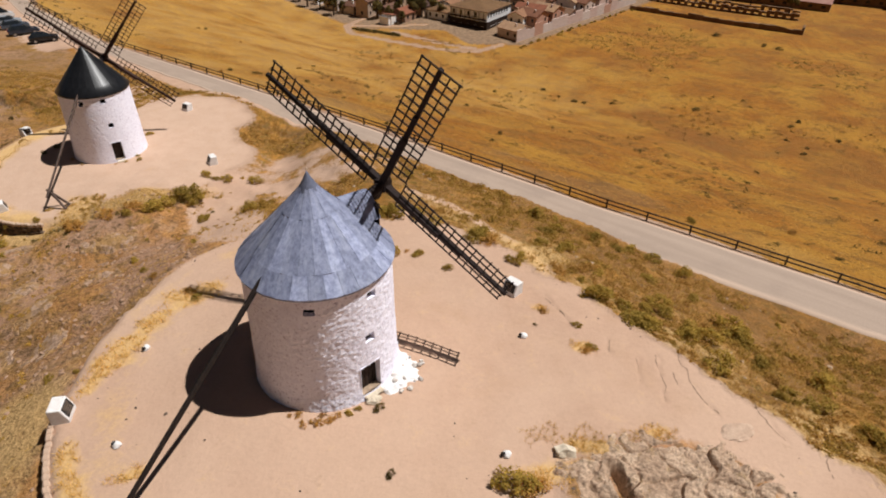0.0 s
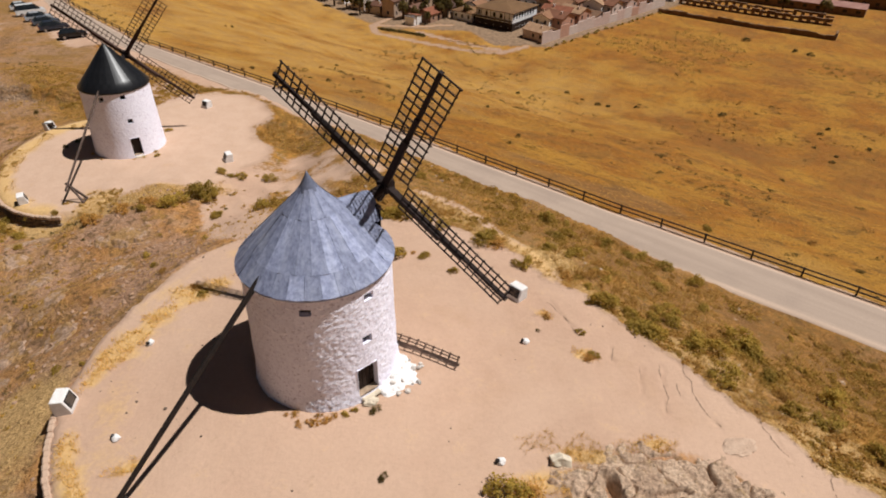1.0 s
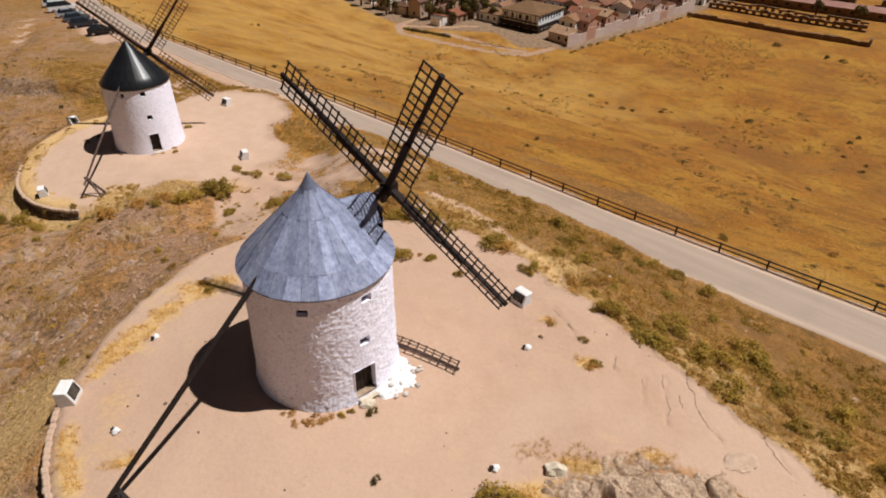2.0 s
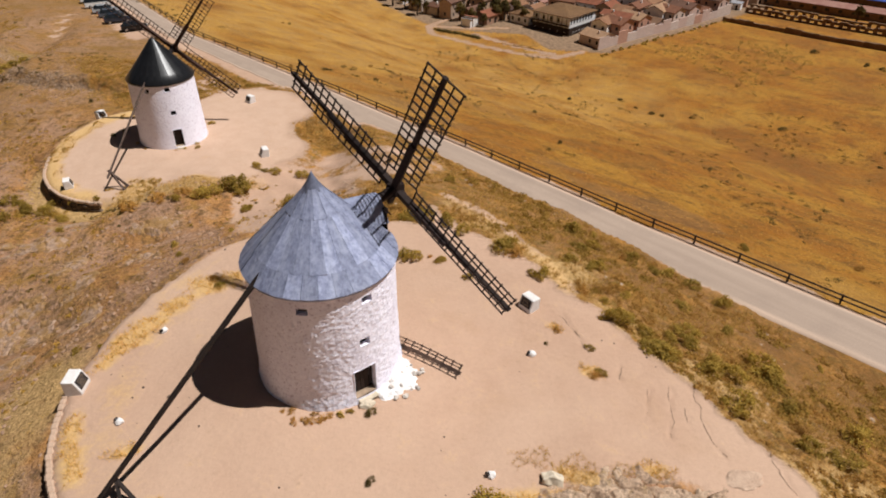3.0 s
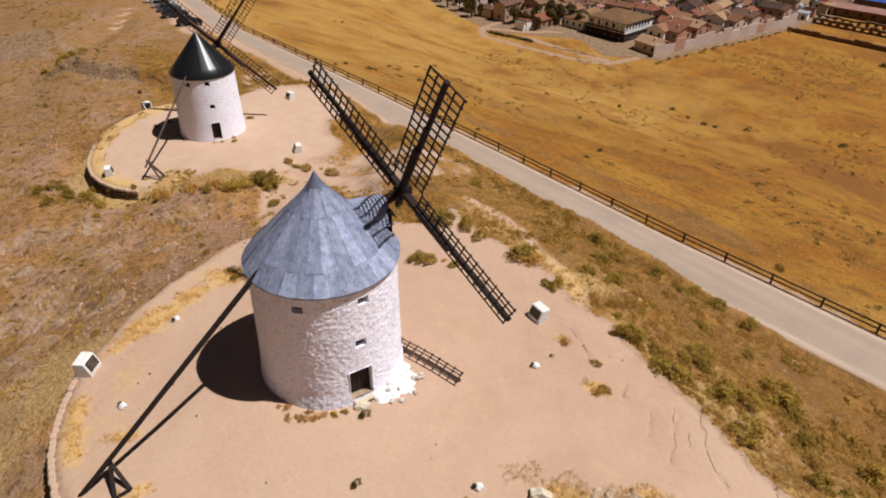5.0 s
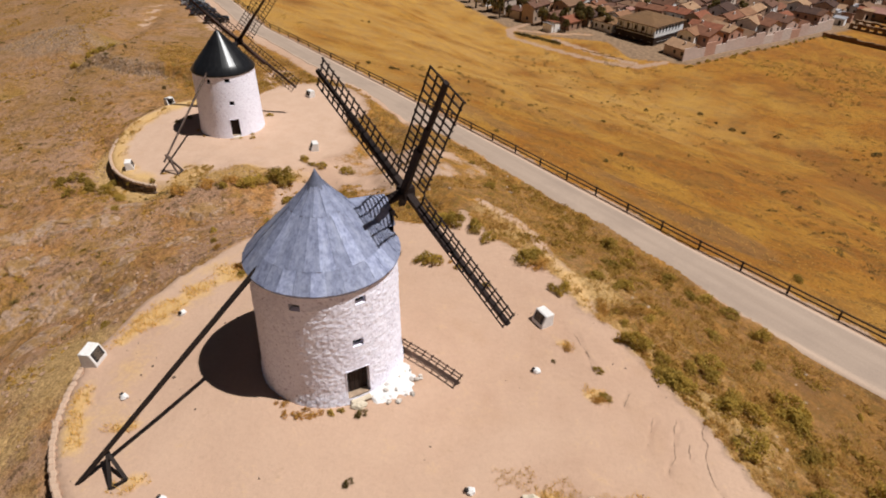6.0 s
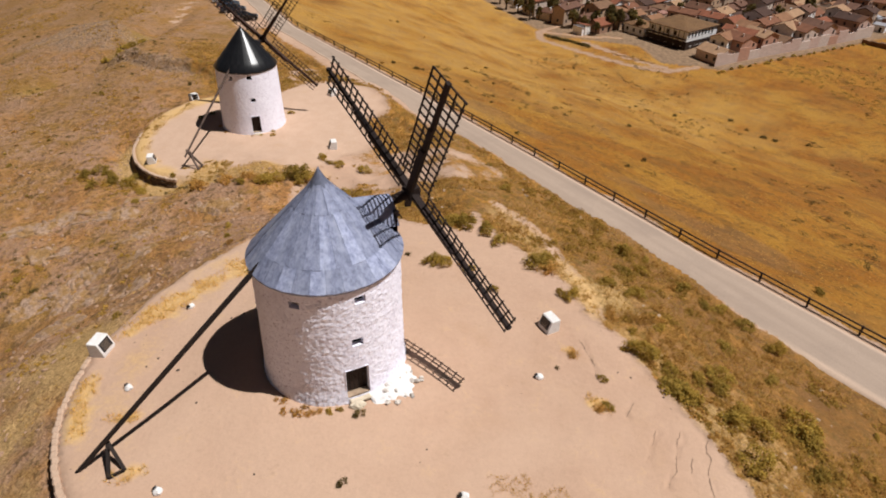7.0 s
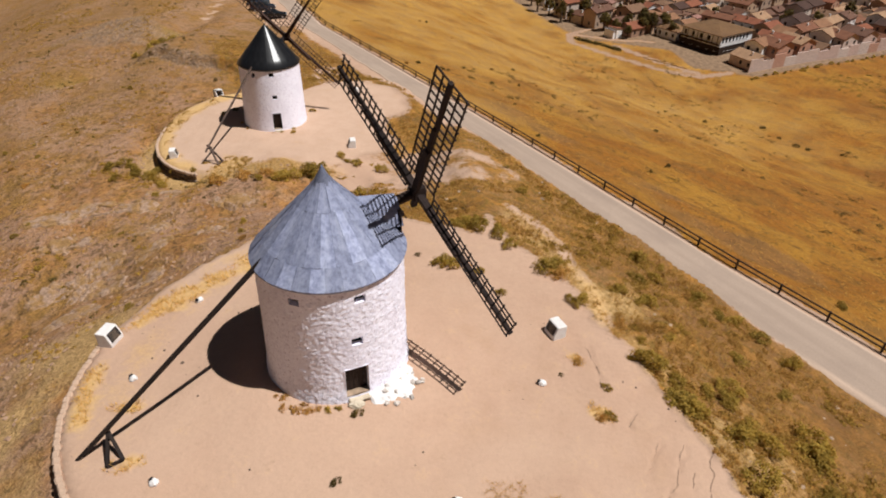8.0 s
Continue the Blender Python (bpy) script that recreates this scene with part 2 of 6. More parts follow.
def ground_material():
    """Dry grass, bare sand, stony turf and track, laid out by the sheet's own weights."""
    n = Nodes("dry_hillside")
    co = n.coords("World")
    along, longer = n.coords("World", (0.75, 1.0, 1.0), 36.9), n.coords("World", (0.9, 1.0, 1.0), 36.9)
    huge, big, mid, fine, speck = n.noise(co, 0.022, 4), n.noise(co, 0.11, 5), n.noise(co, 0.8, 5), n.noise(co, 4.5, 5, 0.7), n.noise(co, 14.0, 3, 0.7)
    streak, scrub, clump = n.noise(along, 0.2, 6, 0.68), n.noise(longer, 0.6, 6, 0.7), n.noise(co, 1.5, 5, 0.7)
    # the field beyond the road
    grass = n.mix(n.ramp(big, [(0.4, 0.0), (0.6, 1.0)]), (0.39, 0.156, 0.0199), (0.29, 0.109, 0.0154))
    patch, soft = n.noise(n.coords("World", (0.85, 1.0, 1.0), 30.0), 0.07, 6, 0.62), n.noise(longer, 0.28, 6, 0.66)
    grass = n.mix(n.ramp(streak, [(0.4, 0.0), (0.62, 0.45)]), grass, (0.452, 0.205, 0.0314))
    grass = n.mix(n.ramp(patch, [(0.44, 0.0), (0.6, 0.85)]), grass, (0.47, 0.241, 0.038))
    grass = n.mix(n.ramp(huge, [(0.54, 0.0), (0.66, 0.7)]), grass, (0.262, 0.104, 0.0247))
    grass = n.mix(n.ramp(patch, [(0.3, 0.75), (0.43, 0.0)]), grass, (0.285, 0.14, 0.0342))
    grass = n.mix(n.ramp(soft, [(0.53, 0.0), (0.62, 0.7)]), grass, (0.235, 0.114, 0.0247))
    grass = n.mix(n.ramp(scrub, [(0.55, 0.0), (0.65, 0.65)]), grass, (0.197, 0.0907, 0.0209))
    grass = n.mix(n.ramp(clump, [(0.56, 0.0), (0.62, 0.85)]), grass, (0.151, 0.0849, 0.019))
    grass = n.mix(1.0, grass, (0.96, 0.91, 0.8), "MULTIPLY")
    light = n.mix(n.ramp(soft, [(0.4, 0.0), (0.6, 1.0)]), (0.54, 0.292, 0.062), (0.47, 0.265, 0.08))
    grass = n.mix(n.ramp(n.math("ADD", n.attribute("pale"), n.math("SUBTRACT", patch, 0.5)), [(0.2, 0.0), (0.9, 0.8)]), grass, light)
    waste = n.mix(n.ramp(scrub, [(0.42, 0.0), (0.58, 1.0)]), (0.32, 0.159, 0.0522), (0.22, 0.111, 0.0399))
    grass = n.mix(n.math("MULTIPLY", n.ramp(n.math("ADD", n.attribute("scar"), n.math("SUBTRACT", mid, 0.5)), [(0.25, 0.0), (0.7, 1.0)]), 0.6), grass, waste)
    # the stony hillside
    turf = n.mix(n.ramp(mid, [(0.4, 0.0), (0.6, 1.0)]), (0.53, 0.262, 0.09), (0.36, 0.168, 0.06))
    turf = n.mix(n.ramp(big, [(0.46, 0.0), (0.6, 0.7)]), turf, (0.305, 0.171, 0.0406))
    turf = n.mix(n.ramp(scrub, [(0.5, 0.0), (0.62, 0.8)]), turf, (0.481, 0.275, 0.144))
    rocky = n.noise(co, 0.19, 6, 0.66)
    turf = n.mix(n.ramp(rocky, [(0.45, 0.0), (0.57, 0.8)]), turf, n.mix(n.ramp(fine, [(0.4, 0.0), (0.6, 1.0)]), (0.58, 0.36, 0.245), (0.38, 0.21, 0.13)))
    turf = n.mix(n.ramp(n.noise(co, 0.42, 6, 0.7), [(0.35, 0.75), (0.45, 0.0)]), turf, (0.32, 0.169, 0.0342))
    turf = n.mix(n.ramp(clump, [(0.52, 0.0), (0.62, 0.8)]), turf, (0.15, 0.0811, 0.0304))
    turf = n.mix(n.math("MULTIPLY", n.attribute("olive"), 0.55), turf, n.mix(n.ramp(fine, [(0.4, 0.0), (0.6, 1.0)]), (0.36, 0.19, 0.055), (0.23, 0.118, 0.036)))
    turf = n.mix(n.math("MULTIPLY", n.attribute("gully"), 0.7), turf, (0.34, 0.22, 0.05))
    crag = n.mix(n.ramp(fine, [(0.4, 0.0), (0.58, 1.0)]), (0.16, 0.088, 0.046), (0.44, 0.3, 0.2))
    turf = n.mix(n.math("MULTIPLY", n.attribute("crag"), n.ramp(clump, [(0.38, 0.2), (0.56, 0.95)])), turf, crag)
    # the slope above the road
    slope = n.mix(n.ramp(scrub, [(0.4, 0.0), (0.6, 1.0)]), (0.46, 0.215, 0.042), (0.28, 0.135, 0.028))
    slope = n.mix(n.ramp(n.noise(co, 0.3, 5, 0.7), [(0.48, 0.0), (0.62, 0.8)]), slope, (0.384, 0.202, 0.0782))
    slope = n.mix(n.ramp(n.noise(co, 0.5, 6, 0.7), [(0.54, 0.0), (0.62, 0.8)]), slope, (0.21, 0.105, 0.035))
    slope = n.mix(n.ramp(clump, [(0.5, 0.0), (0.62, 0.75)]), slope, (0.19, 0.118, 0.024))
    slope = n.mix(n.ramp(fine, [(0.58, 0.0), (0.7, 0.6)]), slope, (0.486, 0.28, 0.138))
    slope = n.mix(n.math("MULTIPLY", n.attribute("ruddy"), 0.5), slope, n.mix(n.ramp(fine, [(0.4, 0.0), (0.6, 1.0)]), (0.3, 0.14, 0.05), (0.2, 0.092, 0.034)))
    # bare sand
    sand = n.mix(n.ramp(big, [(0.4, 0.0), (0.65, 1.0)]), (0.47, 0.304, 0.213), (0.43, 0.272, 0.187))
    sand = n.mix(n.ramp(mid, [(0.45, 0.0), (0.75, 0.7)]), sand, (0.495, 0.324, 0.226))
    sand = n.mix(n.ramp(n.noise(co, 0.35, 6, 0.7), [(0.52, 0.0), (0.68, 0.5)]), sand, (0.42, 0.262, 0.166))
    sand = n.mix(n.ramp(n.noise(co, 0.07, 4), [(0.42, 0.0), (0.6, 0.7)]), sand, (0.505, 0.34, 0.243))
    sand = n.mix(n.ramp(n.noise(co, 1.7, 6, 0.75), [(0.6, 0.0), (0.68, 0.35)]), sand, (0.36, 0.235, 0.15))
    sand = n.mix(n.ramp(speck, [(0.66, 0.0), (0.74, 0.5)]), sand, (0.273, 0.179, 0.119))
    sand = n.mix(n.math("MULTIPLY", n.attribute("bleached"), 0.8), sand, n.mix(n.ramp(mid, [(0.4, 0.0), (0.65, 1.0)]), (0.54, 0.37, 0.27), (0.5, 0.335, 0.24)))
    ragged = n.math("MULTIPLY", n.math("SUBTRACT", n.math("ADD", mid, n.math("MULTIPLY", fine, 0.7)), 0.85), 1.2)

    def weight(name, lo=0.3, hi=0.7):
        return n.ramp(n.math("ADD", n.attribute(name), ragged), [(lo, 0.0), (hi, 1.0)])

    col = n.mix(weight("turf"), grass, turf)
    col = n.mix(weight("slope"), col, slope)
    col = n.mix(weight("sand", 0.36, 0.64), col, sand)
    golden = n.mix(n.ramp(fine, [(0.38, 0.0), (0.62, 1.0)]), (0.53, 0.325, 0.125), (0.6, 0.385, 0.165))
    col = n.mix(n.math("MULTIPLY", weight("straw", 0.15, 0.95), 0.9), col, golden)
    # Gully bottoms take a little of their shade as colour.
    col = n.mix(n.math("MULTIPLY", n.attribute("rill"), 0.12), col, (0.27, 0.17, 0.12))
    col = n.mix(weight("track"), col, (0.46, 0.29, 0.19))
    col = n.mix(weight("town"), col, n.mix(n.ramp(mid, [(0.4, 0.0), (0.6, 1.0)]), (0.28, 0.18, 0.108), (0.17, 0.108, 0.066)))
    wild = n.math("SUBTRACT", 1.0, n.math("MULTIPLY", n.math("MAXIMUM", n.attribute("sand"), n.attribute("town")), 0.85))
    col = n.mix(n.math("MULTIPLY", wild, 0.68), col, n.ramp(fine, [(0.32, 0.4), (0.58, 1.03)]), "MULTIPLY")
    col = n.mix(n.math("MULTIPLY", wild, 0.5), col, n.ramp(speck, [(0.34, 0.35), (0.56, 1.0)]), "MULTIPLY")
    n.bump(n.math("MULTIPLY", n.math("ADD", n.math("ADD", mid, clump), n.math("MULTIPLY", fine, 0.6)), wild), 0.9, 0.3)
    return n.done(col, 0.95)


M_GROUND = ground_material()


def asphalt():
    n = Nodes("sun_bleached_asphalt")
    co, along = n.coords("World"), n.coords("World", (0.06, 1.0, 1.0), 36.9)
    big, band, fine = n.noise(co, 0.25, 4), n.noise(along, 0.9, 4), n.noise(co, 9.0, 4)
    col = n.mix(n.ramp(band, [(0.4, 0.0), (0.62, 1.0)]), (0.345, 0.258, 0.2), (0.395, 0.298, 0.232))
    col = n.mix(n.ramp(big, [(0.5, 0.0), (0.7, 0.6)]), col, (0.3, 0.225, 0.178))
    dust = n.math("ADD", n.attribute("dust"), n.math("MULTIPLY", n.math("SUBTRACT", n.noise(along, 2.4, 5, 0.7), 0.5), 1.4))
    col = n.mix(n.ramp(dust, [(0.35, 0.0), (0.85, 0.9)]), col, (0.53, 0.385, 0.29))
    col = n.mix(0.4, col, n.ramp(fine, [(0.3, 0.65), (0.65, 1.0)]), "MULTIPLY")
    n.bump(fine, 0.4, 0.01)
    return n.done(col, 0.9)


M_ROAD = asphalt()


def leaf(name, a, b):
    n = Nodes(name)
    isle = n.add("NewGeometry").outputs["Random Per Island"]
    own = n.add("ObjectInfo").outputs["Random"]
    col = n.ramp(isle, [(0.0, a), (0.75, b), (1.0, (0.5 * b[0] + 0.22, 0.5 * b[1] + 0.13, 0.5 * b[2] + 0.03))])
    col = n.mix(1.0, col, n.ramp(own, [(0.0, 0.7), (1.0, 1.15)]), "MULTIPLY")
    through_leaf, both = n.add("BsdfTranslucent"), n.add("MixShader")
    both.inputs[0].default_value = 0.45
    n.link(col, through_leaf.inputs["Color"])
    n.link(n.surface.outputs[0], both.inputs[1])
    n.link(through_leaf.outputs[0], both.inputs[2])
    n.link(both.outputs[0], n.t.nodes["Material Output"].inputs["Surface"])
    return n.done(col, 0.85)


M_LEAF = leaf("dusty_green_leaf", (0.3, 0.185, 0.036), (0.56, 0.325, 0.06))
M_BUSH = leaf("olive_bush_leaf", (0.26, 0.18, 0.034), (0.52, 0.345, 0.064))
M_WEED = leaf("green_weed_leaf", (0.12, 0.1, 0.028), (0.23, 0.175, 0.045))
M_GOLD = leaf("golden_grass_blades", (0.72, 0.45, 0.13), (0.58, 0.35, 0.095))
M_LEAF_DRY = leaf("dry_straw_leaf", (0.6, 0.34, 0.085), (0.45, 0.235, 0.058))
M_LEAF_DARK = leaf("dark_green_leaf", (0.085, 0.066, 0.02), (0.17, 0.12, 0.034))
M_STRAW = leaf("straw_blades", (0.62, 0.38, 0.1), (0.46, 0.265, 0.07))
# Dark brown for the rain cracks: bare soil with their shade mixed in.
M_CRACK_DARK = plain("crack_soil_and_shade", (0.25, 0.165, 0.115), (0.36, 0.24, 0.165), 1.2, 0.95, which="World")
M_BARK = plain("dry_bark", (0.12, 0.08, 0.05), (0.07, 0.05, 0.035), 6.0, 0.9)

# ---- the hill ----
# s runs across the road, away from the mills; u runs along it.


def su(x, y):
    return 0.6 * x + 0.8 * y, -0.8 * x + 0.6 * y


def from_su(s, u):
    return 0.6 * s - 0.8 * u, 0.8 * s + 0.6 * u


def road_shift(u):
    return np.interp(u, [-150, -60, -22, 0, 20, 45, 85, 120, 160, 260], [6, 3.2, 1.2, 0.2, -0.1, -0.4, -0.6, 3.9, 14, 60])


def road_z(u):
    return np.interp(u, [-150, -20, 20, 45, 95, 140, 260], [-8, -5.5, -5.6, -5.9, -7.3, -8.6, -16])


def plat1(x, y):
    """Distance outside the near mill's terrace (negative inside)."""
    s, u = su(x, y)
    r = np.hypot(x, y)
    disc = r - 13.2 - 0.9 * np.clip(y / 10, 0, 1)
    edge = np.maximum(14.4 + 0.19 * np.minimum(u + 2, 0), 10.2)
    strip = np.maximum(s - edge, 2.0 - x)
    wob = 0.42 * vnoise(x, y, 3.1, 1) + 0.26 * vnoise(x, y, 1.2, 2) + 0.16 * vnoise(x, y, 0.5, 3)
    return np.minimum(disc, strip) + wob * smooth(-6, 4, x)


def plat2(x, y):
    """Distance outside the far mill's terrace."""
    a = np.hypot(x + 28, y - 29.9) - 10.3
    b = np.hypot(x + 19.5, y - 30) - 6.3
    c = np.hypot(x + 22.8, y - 40.5) - 6.8
    return np.minimum(np.minimum(a, b), c) + (1.0 * vnoise(x, y, 4.2, 4) + 0.5 * vnoise(x, y, 1.6, 24)) * smooth(-31, -22, x)


def plat1_z(x, y):
    r = np.hypot(x, y)
    return -0.35 * smooth(4, 9, r) - 0.075 * np.maximum(-x - 5, 0) - 0.05 * np.maximum(x - 13, 0) + 0.03 * vnoise(x, y, 2.0, 5)


def plat2_z(x, y):
    return -4.19 - 0.13 * np.maximum(-(x + 27) * 0.5 - (y - 28) * 0.8, 0) + 0.03 * vnoise(x, y, 2.0, 6)


def soft_max(a, b, k):
    h = np.clip(0.5 + 0.5 * (a - b) / k, 0, 1)
    return b * (1 - h) + a * h + k * h * (1 - h)


RILLS = [[(18.0, 1.9), (18.15, 0.6), (18.19, -0.23), (18.51, -1.63), (18.95, -2.3)], [(16.85, 1.7), (16.76, -0.24), (16.66, -1.7)], [(15.82, 1.31), (15.55, -0.5)], [(20.95, -1.2), (21.13, -2.81), (21.5, -3.7)], [(23.1, -4.2), (22.9, -5.7)], [(11.3, 6.1), (12.33, 4.44), (12.95, 3.1)], [(14.6, 2.6), (14.5, 1.5)], [(17.45, 0.4), (17.5, -0.6)]]


def line_distance(x, y, pts):
    best = np.full(np.shape(x), 1e9)
    for (ax, ay), (bx, by) in zip(pts, pts[1:]):
        t = np.clip(((x - ax) * (bx - ax) + (y - ay) * (by - ay)) / ((bx - ax) ** 2 + (by - ay) ** 2), 0, 1)
        best = np.minimum(best, np.hypot(x - ax - t * (bx - ax), y - ay - t * (by - ay)))
    return best


def rill_weight(x, y):
    """1 in the bottom of the small gullies that the rain has cut."""
    wx = x + 0.22 * vnoise(x, y, 0.7, 33) + 0.1 * vnoise(x, y, 0.3, 34)
    cut = np.maximum.reduce([smooth(0.14, 0.02, line_distance(wx, y, p)) for p in RILLS])
    return cut * smooth(-0.75, 0.1, vnoise(x, y, 0.9, 35))


GULLY = [(-67, 38), (-63.5, 45), (-61, 50.5), (-66, 59), (-69.5, 68), (-73, 76)]


def far_relief(x, y):
    """A low scarp, the gully behind it and the stony rise beyond, west of the far mill."""
    front = y - np.interp(x, [-75, -55.3, -49.8, -46.3, -42.9, -36], [47.5, 46.2, 45.1, 44.4, 44.2, 46]) + 0.8 * vnoise(x, y, 3, 81) + 0.35 * vnoise(x, y, 1.1, 82)
    bank = 1.5 * smooth(-0.3, 0.9, front) * smooth(17, 4, front) * smooth(-66, -57, x) * smooth(-36, -42, x)
    d = line_distance(x, y, GULLY) + 0.9 * vnoise(x, y, 3.2, 83)
    rise = 1.6 * np.exp(-((x + 75) / 9.5) ** 2 - ((y - 56) / 6.5) ** 2) * (1 + 0.5 * vnoise(x, y, 2.6, 84))
    return bank + rise - 1.3 * np.exp(-(d / 2.4) ** 2)


def height(x, y):
    x, y = np.asarray(x, float), np.asarray(y, float)
    s, u = su(x, y)
    s = s - road_shift(u)
    zr = road_z(u)
    crest = np.interp(u, [-80, 0, 26, 42, 70, 100, 160], [-5.5, -4.3, -3.9, -4.7, -5.6, -6.6, -9])
    rough = 0.28 * vnoise(x, y, 6.5, 7) + 0.14 * vnoise(x, y, 2.3, 8) + 0.11 * vnoise(x, y, 0.9, 9)
    left = crest - 0.17 * np.maximum(4 - s, 0) - 0.2 * np.maximum(-15 - s, 0)
    base = left + (zr - left) * smooth(10, 25.5, s) + rough * (1 - smooth(22, 25.5, s))
    field = zr - 0.05 * np.minimum(np.maximum(s - 32, 0), 1) - 0.36 * np.maximum(s - 32.4, 0) + 2.2 * rough * smooth(34, 50, s) * 0.5 + 1.1 * vnoise(x, y, 24, 10) * smooth(38, 70, s)
    base = np.where(s > 27.4, field, base)
    d1, d2 = plat1(x, y), plat2(x, y)
    wall1 = smooth(-3, -7, x) * smooth(9, 4, y)
    wall2 = smooth(-25, -28.5, x) * smooth(30, 24, y)
    h1 = plat1_z(x, y) - wall1 * 1.0 * smooth(-0.4, -0.1, d1) - (0.33 + 0.04 * wall1) * np.maximum(d1, 0) + 0.6 * rough * smooth(0, 2.5, d1)
    h2 = plat2_z(x, y) - wall2 * 1.2 * smooth(-0.4, -0.1, d2) - (0.3 + 0.15 * wall2) * np.maximum(d2, 0) + 0.6 * rough * smooth(0, 2.5, d2)
    base = base - 0.9 * wall2 * smooth(5.0, 0.5, d2)
    hill = np.where(s > 27.0, base, soft_max(soft_max(h1, h2, 0.3), base, 0.5))
    outcrop = np.hypot((x - 15.6) / 5.0, (y + 7.0) / 3.2)
    hill = hill - 0.5 * smooth(0.85, 0.6, outcrop)
    hill = hill + far_relief(x, y) * smooth(24, 20, s)
    hill = hill - 0.06 * rill_weight(x, y)
    return soft_max(hill, -41.0 + 0.4 * vnoise(x, y, 40, 11), 6.0) - 1.5 * smooth(90, 150, s)


def ground_at(x, y):
    return float(height(x, y))


def stretch_axis(a, b, fine, far, low, high, grow):
    """Grid lines: even between a and b, wider and wider outside, up to a widest step, then to low and high."""
    mid = list(np.arange(a, b, fine))
    up, step = [b], fine
    while up[-1] < high:
        step = min(step * grow, far if up[-1] < 330 else 1e9)
        up.append(up[-1] + step)
    down, step = [a], fine
    while down[0] > low:
        step = min(step * grow, far if down[0] > -180 else 1e9)
        down.insert(0, down[0] - step)
    return np.array(down[:-1] + mid + up)


TRACKS = [[(-32, 235), (-37.5, 223), (-34.6, 212.6), (-14.5, 202.3), (1.2, 195.4), (11.6, 195), (20, 203)], [(-18.9, 215.4), (-3.7, 205), (11, 197.5)], [(-36, 224), (-22, 222), (-8, 226)]]


def town_inside(x, y):
    """How far inside the town's edge, in metres."""
    left = (x + 33) * 0.73 + (y - 215) * 0.68
    right = -(x - 29) * 0.755 + (y - 199) * 0.655
    return np.minimum(np.minimum(left, right), y - 200 - 16 * smooth(10, -2, x))


def thin_ground(x, y):
    """1 where sand shows through sparse grass between the two terraces."""
    return smooth(1.2, 0.6, np.hypot((x + 8.5) / 9.5, (y - 27.5) / 7.0) + 0.25 * vnoise(x, y, 3.5, 99)) * smooth(26.5, 24, 0.6 * x + 0.8 * y)


GOLD_PATCHES = [(-11.3, 0.6, 1.9, 1.1, 70), (-10.3, 3.3, 1.5, 0.9, 50), (-11.7, -1.2, 1.3, 0.6, 80), (-8.9, 5.7, 1.9, 1.1, 35), (-10.5, -5.9, 1.6, 0.6, 115), (-9.2, -7.7, 1.5, 0.5, 130), (-7.3, -6.9, 0.8, 0.4, 20),
                (11.1, 4.9, 0.7, 0.4, 130), (13.0, 1.8, 0.7, 0.5, 0), (10.9, -6.1, 1.6, 0.7, 10), (12.4, -4.6, 1.2, 0.4, 0), (15.6, -3.6, 1.0, 0.4, 10), (-4.6, -9.2, 0.9, 0.5, 40)]


